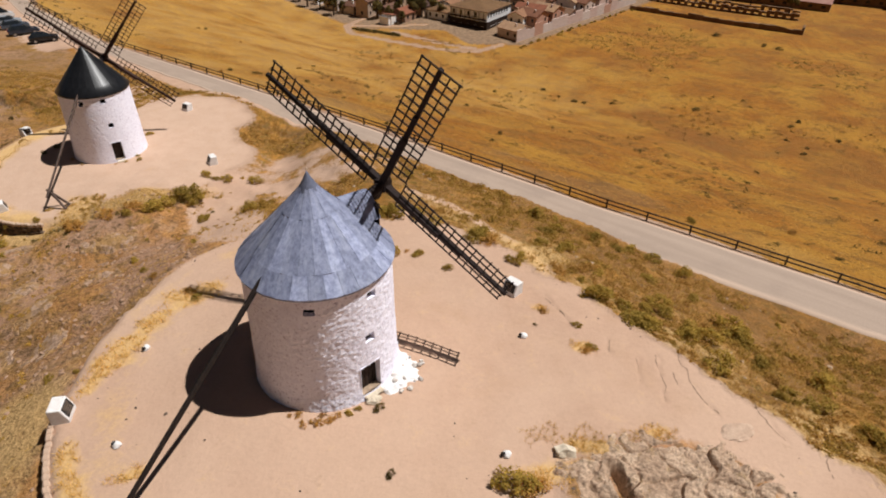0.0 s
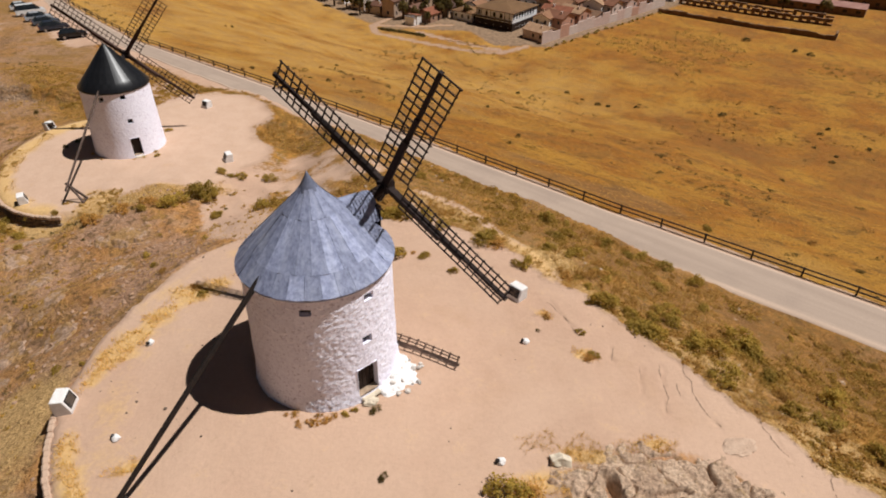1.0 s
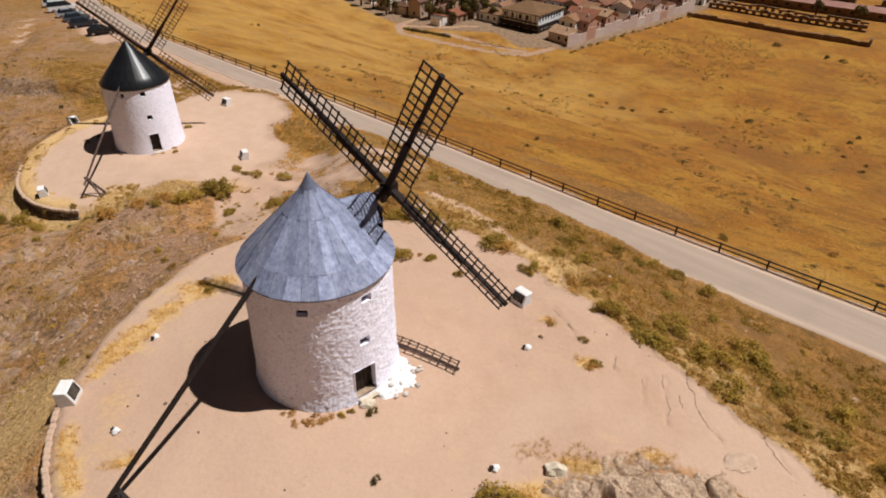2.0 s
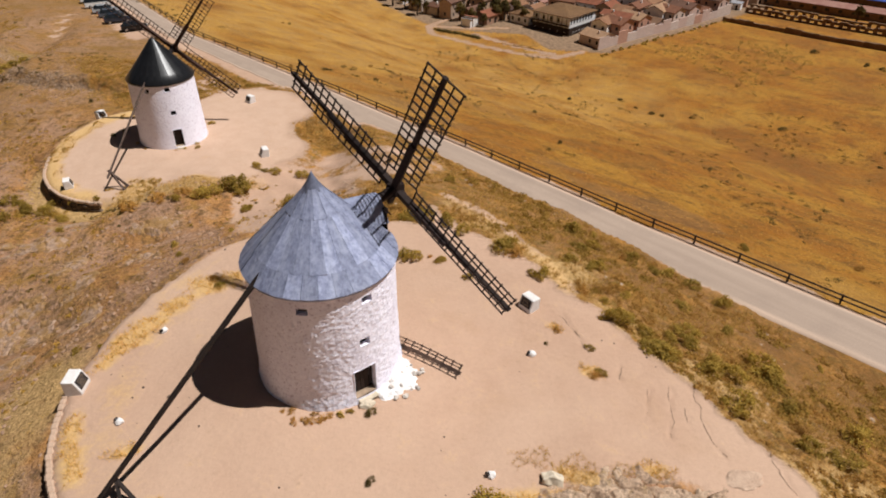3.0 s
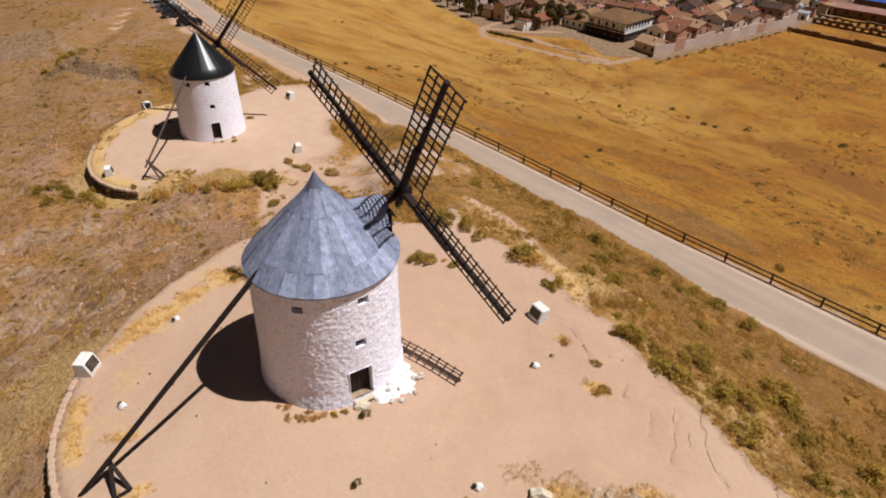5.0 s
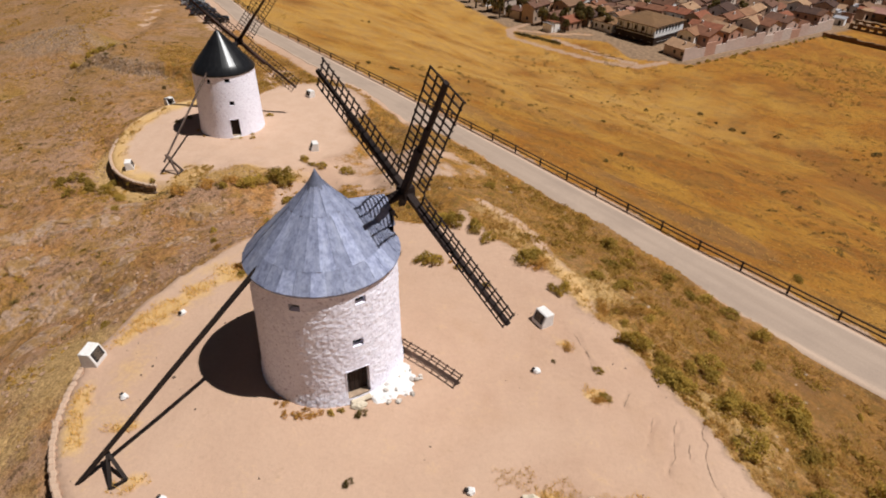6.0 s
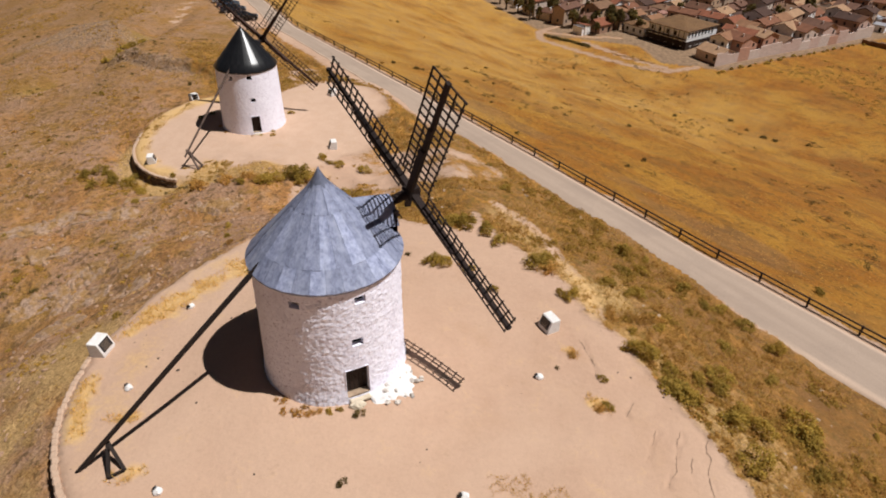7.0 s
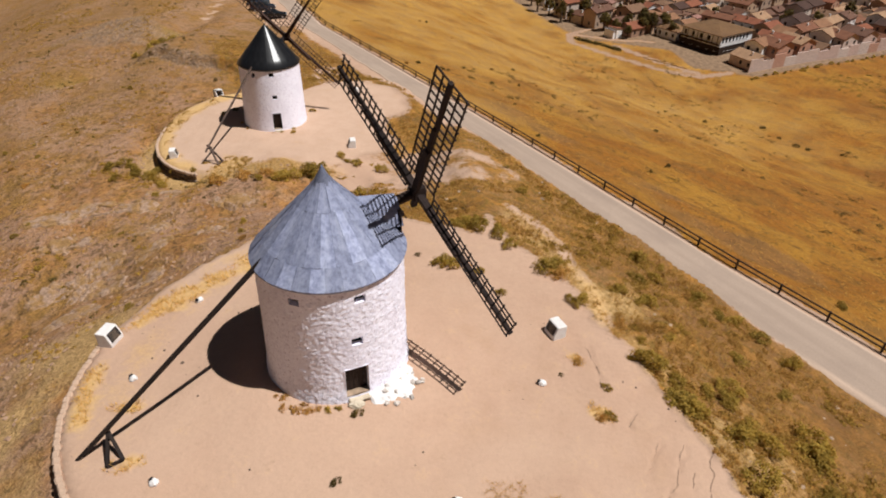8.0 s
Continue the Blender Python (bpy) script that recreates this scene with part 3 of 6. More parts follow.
def build_ground():
    xs = stretch_axis(-46, 30, 0.36, 3.0, -1500, 1500, 1.05)
    ys = stretch_axis(-16, 46, 0.36, 2.4, -600, 2500, 1.04)
    xs = np.unique(np.concatenate([xs[(xs < 10.9) | (xs > 22.6)], np.arange(11, 22.6, 0.11)]))
    ys = np.unique(np.concatenate([ys[(ys < -3.9) | (ys > 6.2)], np.arange(-3.8, 6.2, 0.14)]))
    X, Y = np.meshgrid(xs, ys)
    Z = height(X, Y)
    nx, ny = len(xs), len(ys)
    me = bpy.data.meshes.new("ground")
    i, j = np.meshgrid(np.arange(nx - 1), np.arange(ny - 1))
    a = (j * nx + i).ravel()
    quads = np.stack([a, a + 1, a + nx + 1, a + nx], 1)
    me.vertices.add(nx * ny)
    me.vertices.foreach_set("co", np.stack([X, Y, Z], -1).astype(np.float32).ravel())
    me.loops.add(quads.size)
    me.loops.foreach_set("vertex_index", quads.ravel().astype(np.int32))
    me.polygons.add(len(quads))
    me.polygons.foreach_set("loop_start", (np.arange(len(quads)) * 4).astype(np.int32))
    me.update(calc_edges=True)
    me.polygons.foreach_set("use_smooth", np.ones(len(quads), bool))
    s, u = su(X, Y)
    s = s - road_shift(u)
    d1, d2 = plat1(X, Y), plat2(X, Y)
    path = line_distance(X, Y, [(-5, 12), (-9.5, 15), (-12.5, 20), (-14.5, 26)]) - 2.6
    lay = line_distance(X, Y, [(-25, 42), (-30, 48), (-34, 53)]) - 2.0
    rutted = line_distance(X, Y, [(-70, 70.5), (-73, 76), (-76.5, 83)]) - 0.5
    foot = line_distance(X, Y, [(2.5, 20.5), (5.0, 18.8), (7.2, 17.2), (9.3, 13.4), (11.2, 10.6), (11.9, 8.6)]) - 0.3
    park = np.maximum(np.abs(u - 107) - 20, np.maximum(23.2 - s, s - 30)) + 0.8 * vnoise(X, Y, 3, 85)
    verge = np.maximum(np.abs(s - 29.5) - 2.45 - 1.3 * np.exp(-((u - 46) / 18) ** 2) - 0.45 * vnoise(X, Y, 4, 13), s - 32.2)
    rock = np.hypot((X - 15.6) / 5.0, (Y + 7.0) / 3.4)
    sand = np.maximum.reduce([smooth(0.6, -0.45, v) for v in (d1, park)] + [smooth(0.9, -0.8, v) for v in (d2, path, lay, rutted, verge)] + [0.85 * smooth(0.7, -0.2, foot)])
    sand = sand * (1 - 0.7 * smooth(1.05, 0.8, rock))
    ring1 = smooth(-4.2, -2.8, d1) * smooth(-0.5, -1.3, d1) * smooth(-4, -7, X) * (0.15 + 0.25 * smooth(-9, -4, Y)) * (0.5 + 1.0 * vnoise(X, Y, 2.2, 14))
    ring2 = smooth(-2.6, -0.8, d2) * smooth(0.5, -0.4, d2) * smooth(-27, -30, X) * (1.1 + 0.4 * vnoise(X, Y, 2.0, 15))
    front2 = smooth(-1.0, 0.2, d2) * smooth(2.6, 1.0, d2) * smooth(28, 24, Y)
    knoll = smooth(2.6, 1.0, np.hypot(X + 25.6, Y - 21.2) + 0.9 * vnoise(X, Y, 1.5, 53))
    front2 = np.maximum(front2, knoll)
    fringe = smooth(-0.4, 0.3, d1) * smooth(6.5, 0.7, d1) * smooth(1, 4, X) * (0.6 + 0.9 * vnoise(X, Y, 2.4, 52))
    below = smooth(0.2, 1.0, d1) * smooth(9, 4, d1) * smooth(-6, -9, X) * smooth(5, -2, Y) * (0.8 + 0.8 * vnoise(X, Y, 2.6, 55))
    ring2 = np.maximum(ring2, below)
    straw = np.clip(np.maximum(np.maximum.reduce([ring1, ring2, front2]) * smooth(12, 8, s), fringe), 0, 1)
    scar = smooth(5, 1.5, np.abs(s - 41 - 3 * vnoise(X, Y, 14, 50))) * smooth(-6, 4, u) * smooth(52, 40, u) * (0.4 + 0.45 * vnoise(X, Y, 5, 51))
    walked = line_distance(X, Y, [(-11.5, 118.5), (-4.4, 101.9), (3.1, 84.5), (7, 70)])
    scar = np.clip(np.maximum(1.9 * scar, 0.55 * smooth(1.6, 0.3, walked)), 0, 1)
    gully = np.exp(-(line_distance(X, Y, GULLY[:4]) / 1.9) ** 2) * smooth(0.2, 0.8, 0.7 + vnoise(X, Y, 3, 86))
    pale = 0.8 * smooth(8, 85, u) * smooth(30, 34, s) * smooth(220, 120, s) * (0.85 + 0.45 * vnoise(X, Y, 8, 87) + 0.25 * vnoise(X, Y, 3, 87)) + 0.4 * smooth(46, 36, s) * smooth(31, 33, s) * (0.5 + vnoise(X, Y, 6, 88))
    for cx, cy, ax, ay, deg in GOLD_PATCHES:
        ca, sa = math.cos(radians(deg)), math.sin(radians(deg))
        gx, gy = ((X - cx) * ca + (Y - cy) * sa) / ax, ((Y - cy) * ca - (X - cx) * sa) / ay
        straw = np.maximum(straw, np.clip(smooth(1.25, 0.45, np.hypot(gx, gy) + 0.35 * vnoise(X, Y, 0.9, 89)), 0, 1))
    ruddy = smooth(17, 20, s + 1.5 * vnoise(X, Y, 3, 92)) * smooth(27, 26, s) * smooth(12, -4, u) * (0.75 + 0.5 * vnoise(X, Y, 2.2, 93))
    sand = np.maximum(sand, 0.85 * thin_ground(X, Y) * (0.8 + 0.5 * vnoise(X, Y, 2.4, 94) + 0.3 * vnoise(X, Y, 0.9, 95)))
    face = Y - np.interp(X, [-75, -55.3, -49.8, -46.3, -42.9, -36], [47.5, 46.2, 45.1, 44.4, 44.2, 46]) + 0.8 * vnoise(X, Y, 3, 81) + 0.35 * vnoise(X, Y, 1.1, 82)
    crag = smooth(-1.2, -0.2, face) * smooth(2.0, 0.8, face) * smooth(-64, -57, X) * smooth(-36, -41, X)
    crag = np.maximum(crag, smooth(1.2, 0.6, np.hypot((X + 75) / 10.5, (Y - 55) / 6.0) + 0.35 * vnoise(X, Y, 2.5, 96)))
    turf = smooth(27, 25, s)
    band = smooth(7, 11, s) * smooth(27.6, 26.8, s) * smooth(90, 60, u)
    rill = rill_weight(X, Y)
    track = np.maximum.reduce([smooth(2.4, 0.4, line_distance(X, Y, p)) for p in TRACKS])
    town = smooth(0, 6, town_inside(X, Y)) * (1 - track)
    for name, values in (("sand", sand), ("straw", straw), ("turf", turf), ("slope", band), ("rill", rill), ("scar", scar), ("track", track), ("town", town), ("pale", np.clip(pale, 0, 1)), ("gully", gully), ("ruddy", np.clip(ruddy, 0, 1)), ("crag", crag), ("bleached", smooth(0.5, -1.5, d2)), ("olive", smooth(42, 72, u) * turf * (0.8 + 0.4 * vnoise(X, Y, 7, 100)))):
        me.attributes.new(name, "FLOAT", "POINT").data.foreach_set("value", values.astype(np.float32).ravel())
    me.materials.append(M_GROUND)
    return tagged(new("ground", me), "dry straw-coloured hillside with bare sandy terraces", "ground", kind="structure")


build_ground()


ROAD_STEPS = (-1, -0.98, -0.82, -0.68, -0.4, 0, 0.4, 0.82, 0.98, 1)


def build_road():
    bm = bmesh.new()
    rows = []
    for u in np.arange(-110, 230, 1.0):
        c, z = 29.5 + road_shift(u), road_z(u)
        ragged = 0.22 * float(vnoise(u, 3, 2.3, 20))
        left = 29.5 - float(np.interp(u, [-30, -12, -5, 5, 20, 30, 45, 55, 70, 90], [26.8, 26.4, 26.6, 27.1, 27.2, 26.7, 27.3, 28.0, 28.3, 28.2]))
        row = []
        for k in ROAD_STEPS:
            half = left + ragged if k < 0 else 2.0
            x, y = from_su(c + k * half, u)
            row.append(bm.verts.new((x, y, z + 0.05 + 0.03 * (1 - k * k) - (0.12 if abs(k) == 1 else 0))))
        rows.append(row)
    for a, b in zip(rows, rows[1:]):
        for i in range(len(ROAD_STEPS) - 1):
            bm.faces.new((a[i], a[i + 1], b[i + 1], b[i]))
    bmesh.ops.recalc_face_normals(bm, faces=bm.faces)
    count = len(rows)
    ob = part("road", bm, M_ROAD, shade=True)
    dust = np.tile([1.0, 1.0, 0.75, 0.2, 0.0, 0.0, 0.0, 0.35, 1.0, 1.0], count)
    ob.data.attributes.new("dust", "FLOAT", "POINT").data.foreach_set("value", dust.astype(np.float32))
    return tagged(ob, "narrow sun-bleached asphalt road along the hill", "road", kind="structure")


build_road()

# ---- windmills ----


def profile_radius(profile, z):
    return float(np.interp(z, [p[1] for p in profile], [p[0] for p in profile]))


def tower_wall(profile, top, openings, relief, seed):
    """A round wall with openings cut through it. profile: radius by height."""
    def lines(low, high, count, cuts):
        even = np.linspace(low, high, count)
        step = even[1] - even[0]
        even = [v for v in even if all(abs(v - c) > step * 0.4 for c in cuts) or v in (low, high)]
        return sorted(set(even) | set(cuts))

    cut_a, cut_z = [], []
    for az, z0, w, h in openings:
        half = math.degrees(w / 2 / profile_radius(profile, z0 + h / 2))
        cut_a += [az - half, az + half]
        cut_z += [z0, z0 + h]
    angles, zs = lines(-180.0, 180.0, 300, cut_a), lines(-0.6, top, 105, cut_z)
    angles = angles[:-1] if abs(angles[-1] - angles[0] - 360) < 1e-6 else angles
    bm = bmesh.new()
    grid = []
    for z in zs:
        row = []
        for a in angles:
            r = profile_radius(profile, z)
            p = Vector((r * math.cos(radians(a)), r * math.sin(radians(a)), z))
            near = min((max(abs((a - az + 180) % 360 - 180) * radians(1) * r - w / 2, z0 - z, z - z0 - h) for az, z0, w, h in openings), default=9)
            k = relief * min(max(near, 0) / 0.25, 1)
            q = p + Vector((seed * 4.7, 0, 0))
            cell = noise.voronoi(Vector((q.x, q.y, q.z * 1.6)) * 5.2)[0]
            bulge = (cell[1] - cell[0]) * 1.5 - 0.4 + 0.35 * noise.noise(q * 0.8) + 0.5 * noise.noise(q * 6)
            out = r + k * bulge
            row.append(bm.verts.new((out * math.cos(radians(a)), out * math.sin(radians(a)), z)))
        grid.append(row)
    n = len(angles)
    for i in range(len(zs) - 1):
        for j in range(n):
            a0, a1 = angles[j], angles[(j + 1) % n] + (360 if j == n - 1 else 0)
            am, zm = (a0 + a1) / 2, (zs[i] + zs[i + 1]) / 2
            if any(abs((am - az + 180) % 360 - 180) * radians(1) * profile_radius(profile, zm) < w / 2 and z0 < zm < z0 + h for az, z0, w, h in openings):
                continue
            bm.faces.new((grid[i][j], grid[i][(j + 1) % n], grid[i + 1][(j + 1) % n], grid[i + 1][j]))
    return bm


def reveal(w, h, depth, sill=True):
    """The four cheeks of an opening that looks along +x; its sill's middle is the origin."""
    bm = bmesh.new()
    t = 0.025
    for sx, sy, sz, at in ((depth, t, h + 2 * t, (0, w / 2 + t / 2, -t)), (depth, t, h + 2 * t, (0, -w / 2 - t / 2, -t)),
                           (depth, w, t, (0, 0, h)), (depth, w, t, (0, 0, -t)))[:4 if sill else 3]:
        box(bm, sx, sy, sz, Matrix.Translation((at[0] - depth / 2 - 0.02, at[1], at[2])))
    return bm


def sail(parent, hub, normal, angle, length, half, seed, pitch, wood, bar):
    """One lattice sail across the shaft, its lattice turned by the pitch."""
    n = Vector(normal).normalized()
    e1 = n.cross(Vector((0, 0, 1))).normalized()
    e2 = e1.cross(n)
    x = e1 * math.cos(radians(angle)) + e2 * math.sin(radians(angle))
    y = n.cross(x) * math.cos(radians(pitch)) + n * math.sin(radians(pitch))
    m = Matrix.Identity(4)
    for i, v in enumerate((x, y, x.cross(y))):
        for k in range(3):
            m[k][i] = v[k]
    m.translation = hub
    ob = put("sail", mesh_from(boxed(0.2, 0.2, length + 0.05, between((0, 0, 0), (1, 0, 0)) @ Matrix.Translation((0, 0, 0.1)), 0.015), "sail", wood), parent, m)
    ob.name = "sail"
    rr = random.Random(seed)
    part("stock", boxed(0.34, 0.22, length * 0.47, between((0, 0, -0.16), (1, 0, -0.16)), 0.02), wood, ob)
    part("stock_cheek", boxed(0.24, 0.14, length * 0.62, between((0.3, 0, -0.1), (1, 0, -0.1)), 0.02), wood, ob)
    rows, first = 16, 1.02
    long_bar = mesh_from(boxed(bar, bar, length - first + 0.06, between((0, 0, 0), (1, 0, 0))), "lath", wood)
    cross_bar = mesh_from(boxed(bar, bar, half * 2 + 0.16, between((0, -half - 0.08, 0), (0, 1, 0))), "crossbar", wood)
    for k in (-1, -0.52, 0.52, 1):
        put("lath", long_bar, ob, Matrix.Translation((first, k * half, 0.06)) @ pose(0, 0, 0, 0, 0, rr.uniform(-0.25, 0.25)))
    for i in range(rows):
        at = first + (length - first) * i / (rows - 1) - 0.02
        put("crossbar", cross_bar, ob, Matrix.Translation((at, rr.uniform(-0.03, 0.03), 0.1)) @ pose(0, 0, 0, 0, 0, rr.uniform(-0.8, 0.8)))
    return ob


def cone_panel(profile, a0, a1, lift, name, material, nz=3, na=3, lip=0.022, shade=False):
    """A sheet of a conical roof between two angles, along a profile of (radius, height), with turned edges."""
    bm = bmesh.new()
    grid = []
    for k in range(nz + 1):
        t = k / nz * (len(profile) - 1)
        i = min(int(t), len(profile) - 2)
        r = profile[i][0] + (profile[i + 1][0] - profile[i][0]) * (t - i)
        z = profile[i][1] + (profile[i + 1][1] - profile[i][1]) * (t - i)
        row = []
        for j in range(na + 1):
            a = radians(a0 + (a1 - a0) * j / na)
            edge = lip if j in (0, na) else 0.0
            row.append(bm.verts.new(((r + lift) * math.cos(a), (r + lift) * math.sin(a), z + lift + edge)))
        grid.append(row)
    for k in range(nz):
        for j in range(na):
            bm.faces.new((grid[k][j], grid[k][j + 1], grid[k + 1][j + 1], grid[k + 1][j]))
    low = [bm.verts.new(v.co - Vector((0, 0, 0.05))) for v in grid[0]]
    for j in range(na):
        bm.faces.new((low[j], low[j + 1], grid[0][j + 1], grid[0][j]))
    return mesh_from(bm, name, material, shade)


def lathe(profile, n=72):
    bm = bmesh.new()
    rows = []
    for r, z in profile:
        rows.append([bm.verts.new((r * math.cos(2 * math.pi * j / n), r * math.sin(2 * math.pi * j / n), z)) for j in range(n)])
    for a, b in zip(rows, rows[1:]):
        for j in range(n):
            bm.faces.new((a[j], a[(j + 1) % n], b[(j + 1) % n], b[j]))
    bmesh.ops.remove_doubles(bm, verts=bm.verts, dist=1e-4)
    bmesh.ops.recalc_face_normals(bm, faces=bm.faces)
    return bm


def planked_door(parent, w, h):
    door = part("door", boxed(0.05, w, h), M_DOOR, parent, "dark plank door")
    plank = mesh_from(boxed(0.03, w / 5 - 0.015, h - 0.04, Matrix(), 0.006), "plank", M_DOOR)
    for i in range(5):
        put("plank", plank, door, Matrix.Translation((0.035, -w / 2 + (i + 0.5) * w / 5, 0.02)))
    part("latch", boxed(0.03, 0.05, 0.14, Matrix.Translation((0.062, w * 0.32, h * 0.5)), 0.005), M_PLAQUE, door)
    return door


def tower_opening(parent, profile, az, z0, w, h, is_door, white):
    r = profile_radius(profile, z0 + h / 2)
    m = pose(0, 0, 0, 0, 0, az) @ Matrix.Translation((r, 0, z0))
    if is_door:
        part("door_surround", reveal(w, h, 0.5, False), white, parent, "", m)
        part("threshold", boxed(0.5, w, 0.05, Matrix.Translation((-0.27, 0, -0.05))), M_STONE, parent, "worn stone threshold", m)
        d = planked_door(parent, w, h)
        d.matrix_basis = m @ Matrix.Translation((-0.4, 0, 0))
        part("doorstep", boxed(0.34, w * 0.9, 0.14, Matrix(), 0.04), M_BOULDER, parent, "worn pale stone doorstep", m @ Matrix.Translation((0.12, 0, -0.24)))
        return
    win = part("window", reveal(w, h, 0.4), white, parent, "", m)
    # Near-black sheet, added as the unlit inside of the open window hole.
    part("shutter", boxed(0.04, w, h, Matrix.Translation((-0.33, 0, 0))), M_DARK, win)


def near_mill():
    top = thing("windmill", pose(0, 0, 0), "white rubble windmill with grey zinc cone roof and dark lattice sails", "windmill")
    profile = [(3.62, -0.6), (3.56, 0.0), (3.46, 0.8), (3.4, 3.0), (3.36, 6.7)]
    openings = [(-43.2, 0.38, 1.1, 1.6), (-41.0, 3.28, 0.52, 0.42), (-36.7, 5.55, 0.52, 0.38), (-85.3, 5.55, 0.5, 0.34), (60.0, 3.3, 0.5, 0.4), (150.0, 5.5, 0.5, 0.36)]
    part("wall", tower_wall(profile, 6.5, openings, 0.045, 1), M_WHITE, top, "rough whitewashed rubble wall", shade=True)
    for i, o in enumerate(openings):
        tower_opening(top, profile, *o, i == 0, M_WHITE)
    cone = [(3.51, 6.47), (2.82, 7.2), (2.02, 8.02), (1.22, 8.86), (0.56, 9.56), (0.36, 9.85), (0.0, 10.52)]
    roof = part("roof", lathe([(3.3, 6.5)] + [(max(r - 0.02, 0), z - 0.02) for r, z in cone[:-1]] + [(0, 10.5)]), M_ZINC, top, "weathered grey zinc sheet roof", shade=True)
    tiers = [(cone[0:2], 30, 0.0), (cone[1:4], 26, 0.35), (cone[3:6], 14, 0.2)]
    rr = random.Random(12)
    for profile_part, count, shift in tiers:
        step = 360 / count
        sheets = [cone_panel(profile_part, 0, step * 1.01, lift, "roof_sheet", M_ZINC) for lift in (0.006, 0.014, 0.022)]
        for i in range(count):
            put("roof_sheet", sheets[i % 3], roof, pose(0, 0, 0, rr.uniform(-0.12, 0.12), 0, (i + shift) * step))
    part("roof_cap", lathe([(0.5, 9.66), (0.37, 9.88), (0.2, 10.16), (0.07, 10.42), (0.0, 10.57)], 24), M_CAP, roof, "dark tarnished pointed cap", shade=True)
    part("eave_band", lathe([(3.42, 6.36), (3.5, 6.38), (3.53, 6.47), (3.45, 6.47), (3.42, 6.36)], 72), M_ZINC, roof)
    shaft_and_sails(top, Vector((2.685, 3.74, 8.06)), Vector((0.55, 0.821, 0.153)), 58.42, 7.78, 0.94, M_ZINC, 4.8, M_TAR, 0.062, 2)
    tail_pole(top, Vector((-1.2, -1.85, 7.5)), Vector((-7.05, -10.05, -0.66)), Vector((-6.15, -8.81, 0.3)), M_POLE, 0.17)
    return top


def shaft_and_sails(top, hub, n, first, length, half, cover, pitch, wood, bar, broken=-1):
    n = n.normalized()
    shaft = part("wind_shaft", rod(bmesh.new(), hub - n * 4.0, hub + n * 0.35, 0.26, 0.24, 14), M_TAR, top)
    part("hub", boxed(0.62, 0.62, 0.7, between(hub - n * 0.4, hub), 0.06), M_TAR, top)
    for k in range(4):
        if k == broken:
            turned = n.cross(Vector((0, 0, 1))).normalized()
            along = turned * math.cos(radians(first + 90 * k)) + turned.cross(n) * math.sin(radians(first + 90 * k))
            part("sail_stub", boxed(0.3, 0.24, 1.35, between(hub, hub + along), 0.02), wood, top, "short dark stub of a missing sail")
            continue
        sail(top, hub + n * (0.06 if k % 2 else -0.06), n, first + 90 * k, length, half, 30 + k, pitch, wood, bar)
    # the hood over the shaft
    flat = Vector((n.x, n.y, 0)).normalized()
    side = Vector((-flat.y, flat.x, 0))
    m = Matrix.Identity(4)
    for i, v in enumerate((flat, side, Vector((0, 0, 1)))):
        for k in range(3):
            m[k][i] = v[k]
    start = hub - n * 3.1
    m.translation = (start.x, start.y, hub.z)
    long, wide, drop = 1.8, 0.85, 1.25
    bm = bmesh.new()
    prof = [(-wide, -drop + 0.22), (-0.52, -0.2), (-0.22, 0.18), (0, 0.26), (0.22, 0.18), (0.52, -0.2), (wide, -drop + 0.22)]
    rows = [[bm.verts.new((x, py, pz + 0.32 - 0.35 * x / long)) for py, pz in prof] for x in (-0.4, 0.5, 1.1, long)]
    for a, b in zip(rows, rows[1:]):
        for i in range(len(prof) - 1):
            bm.faces.new((a[i], a[i + 1], b[i + 1], b[i]))
    bmesh.ops.recalc_face_normals(bm, faces=bm.faces)
    bmesh.ops.solidify(bm, geom=list(bm.faces), thickness=0.05)
    hood = part("shaft_hood", bm, cover, top, "small sheet-covered hood over the wind shaft", m)
    board = mesh_from(boxed(0.05, 0.28, 1.5), "board", M_TAR)
    for i in range(7):
        y = -0.9 + i * 0.3
        if abs(y) > 0.35:
            put("board", board, hood, Matrix.Translation((long - 0.14, y * 0.8, -1.5 - abs(y) * 0.5)))
    part("bearing_beam", boxed(0.25, 1.5, 0.28, Matrix.Translation((long - 0.05, 0, -0.62)), 0.02), M_TAR, hood)
    for sgn in (-1, 1):
        part("gutter_hook", beam(bmesh.new(), (long - 0.05, sgn * 0.6, -0.25), (long + 0.2, sgn * 0.75, -0.75), 0.06), M_TAR, hood)


def tail_pole(top, a, b, at, material, w):
    pole = part("tail_pole", rod(bmesh.new(), a, b, w * 0.76, w * 0.62, 8), material, top, "long weathered steering pole reaching the ground")
    g = ground_at(b.x, b.y)
    d = Vector((b.x - a.x, b.y - a.y, 0)).normalized()
    side = Vector((-d.y, d.x, 0))
    foot1, foot2 = at - d * 0.3 + side * 1.15, at + d * 0.35 + side * 1.2
    for f in (foot1, foot2):
        f.z = ground_at(top.location.x + f.x, top.location.y + f.y) - top.location.z + 0.0
    stand = part("pole_stand", beam(bmesh.new(), at - side * 0.25 + Vector((0, 0, 0.12)), foot1, 0.15), material, top, "low timber trestle under the pole")
    part("brace", beam(bmesh.new(), at + Vector((0, 0, 0.05)), foot2, 0.14), material, stand)
    part("brace", beam(bmesh.new(), foot1 + Vector((0, 0, 0.05)), foot2 + Vector((0, 0, 0.05)), 0.13), material, stand)
    part("brace", beam(bmesh.new(), at - d * 0.05 - side * 0.2 - Vector((0, 0, 0.12)), foot2 + Vector((0, 0, 0.1)), 0.07), material, stand)
    part("peg", beam(bmesh.new(), at - side * 0.3, at + side * 0.35, 0.07), material, stand)


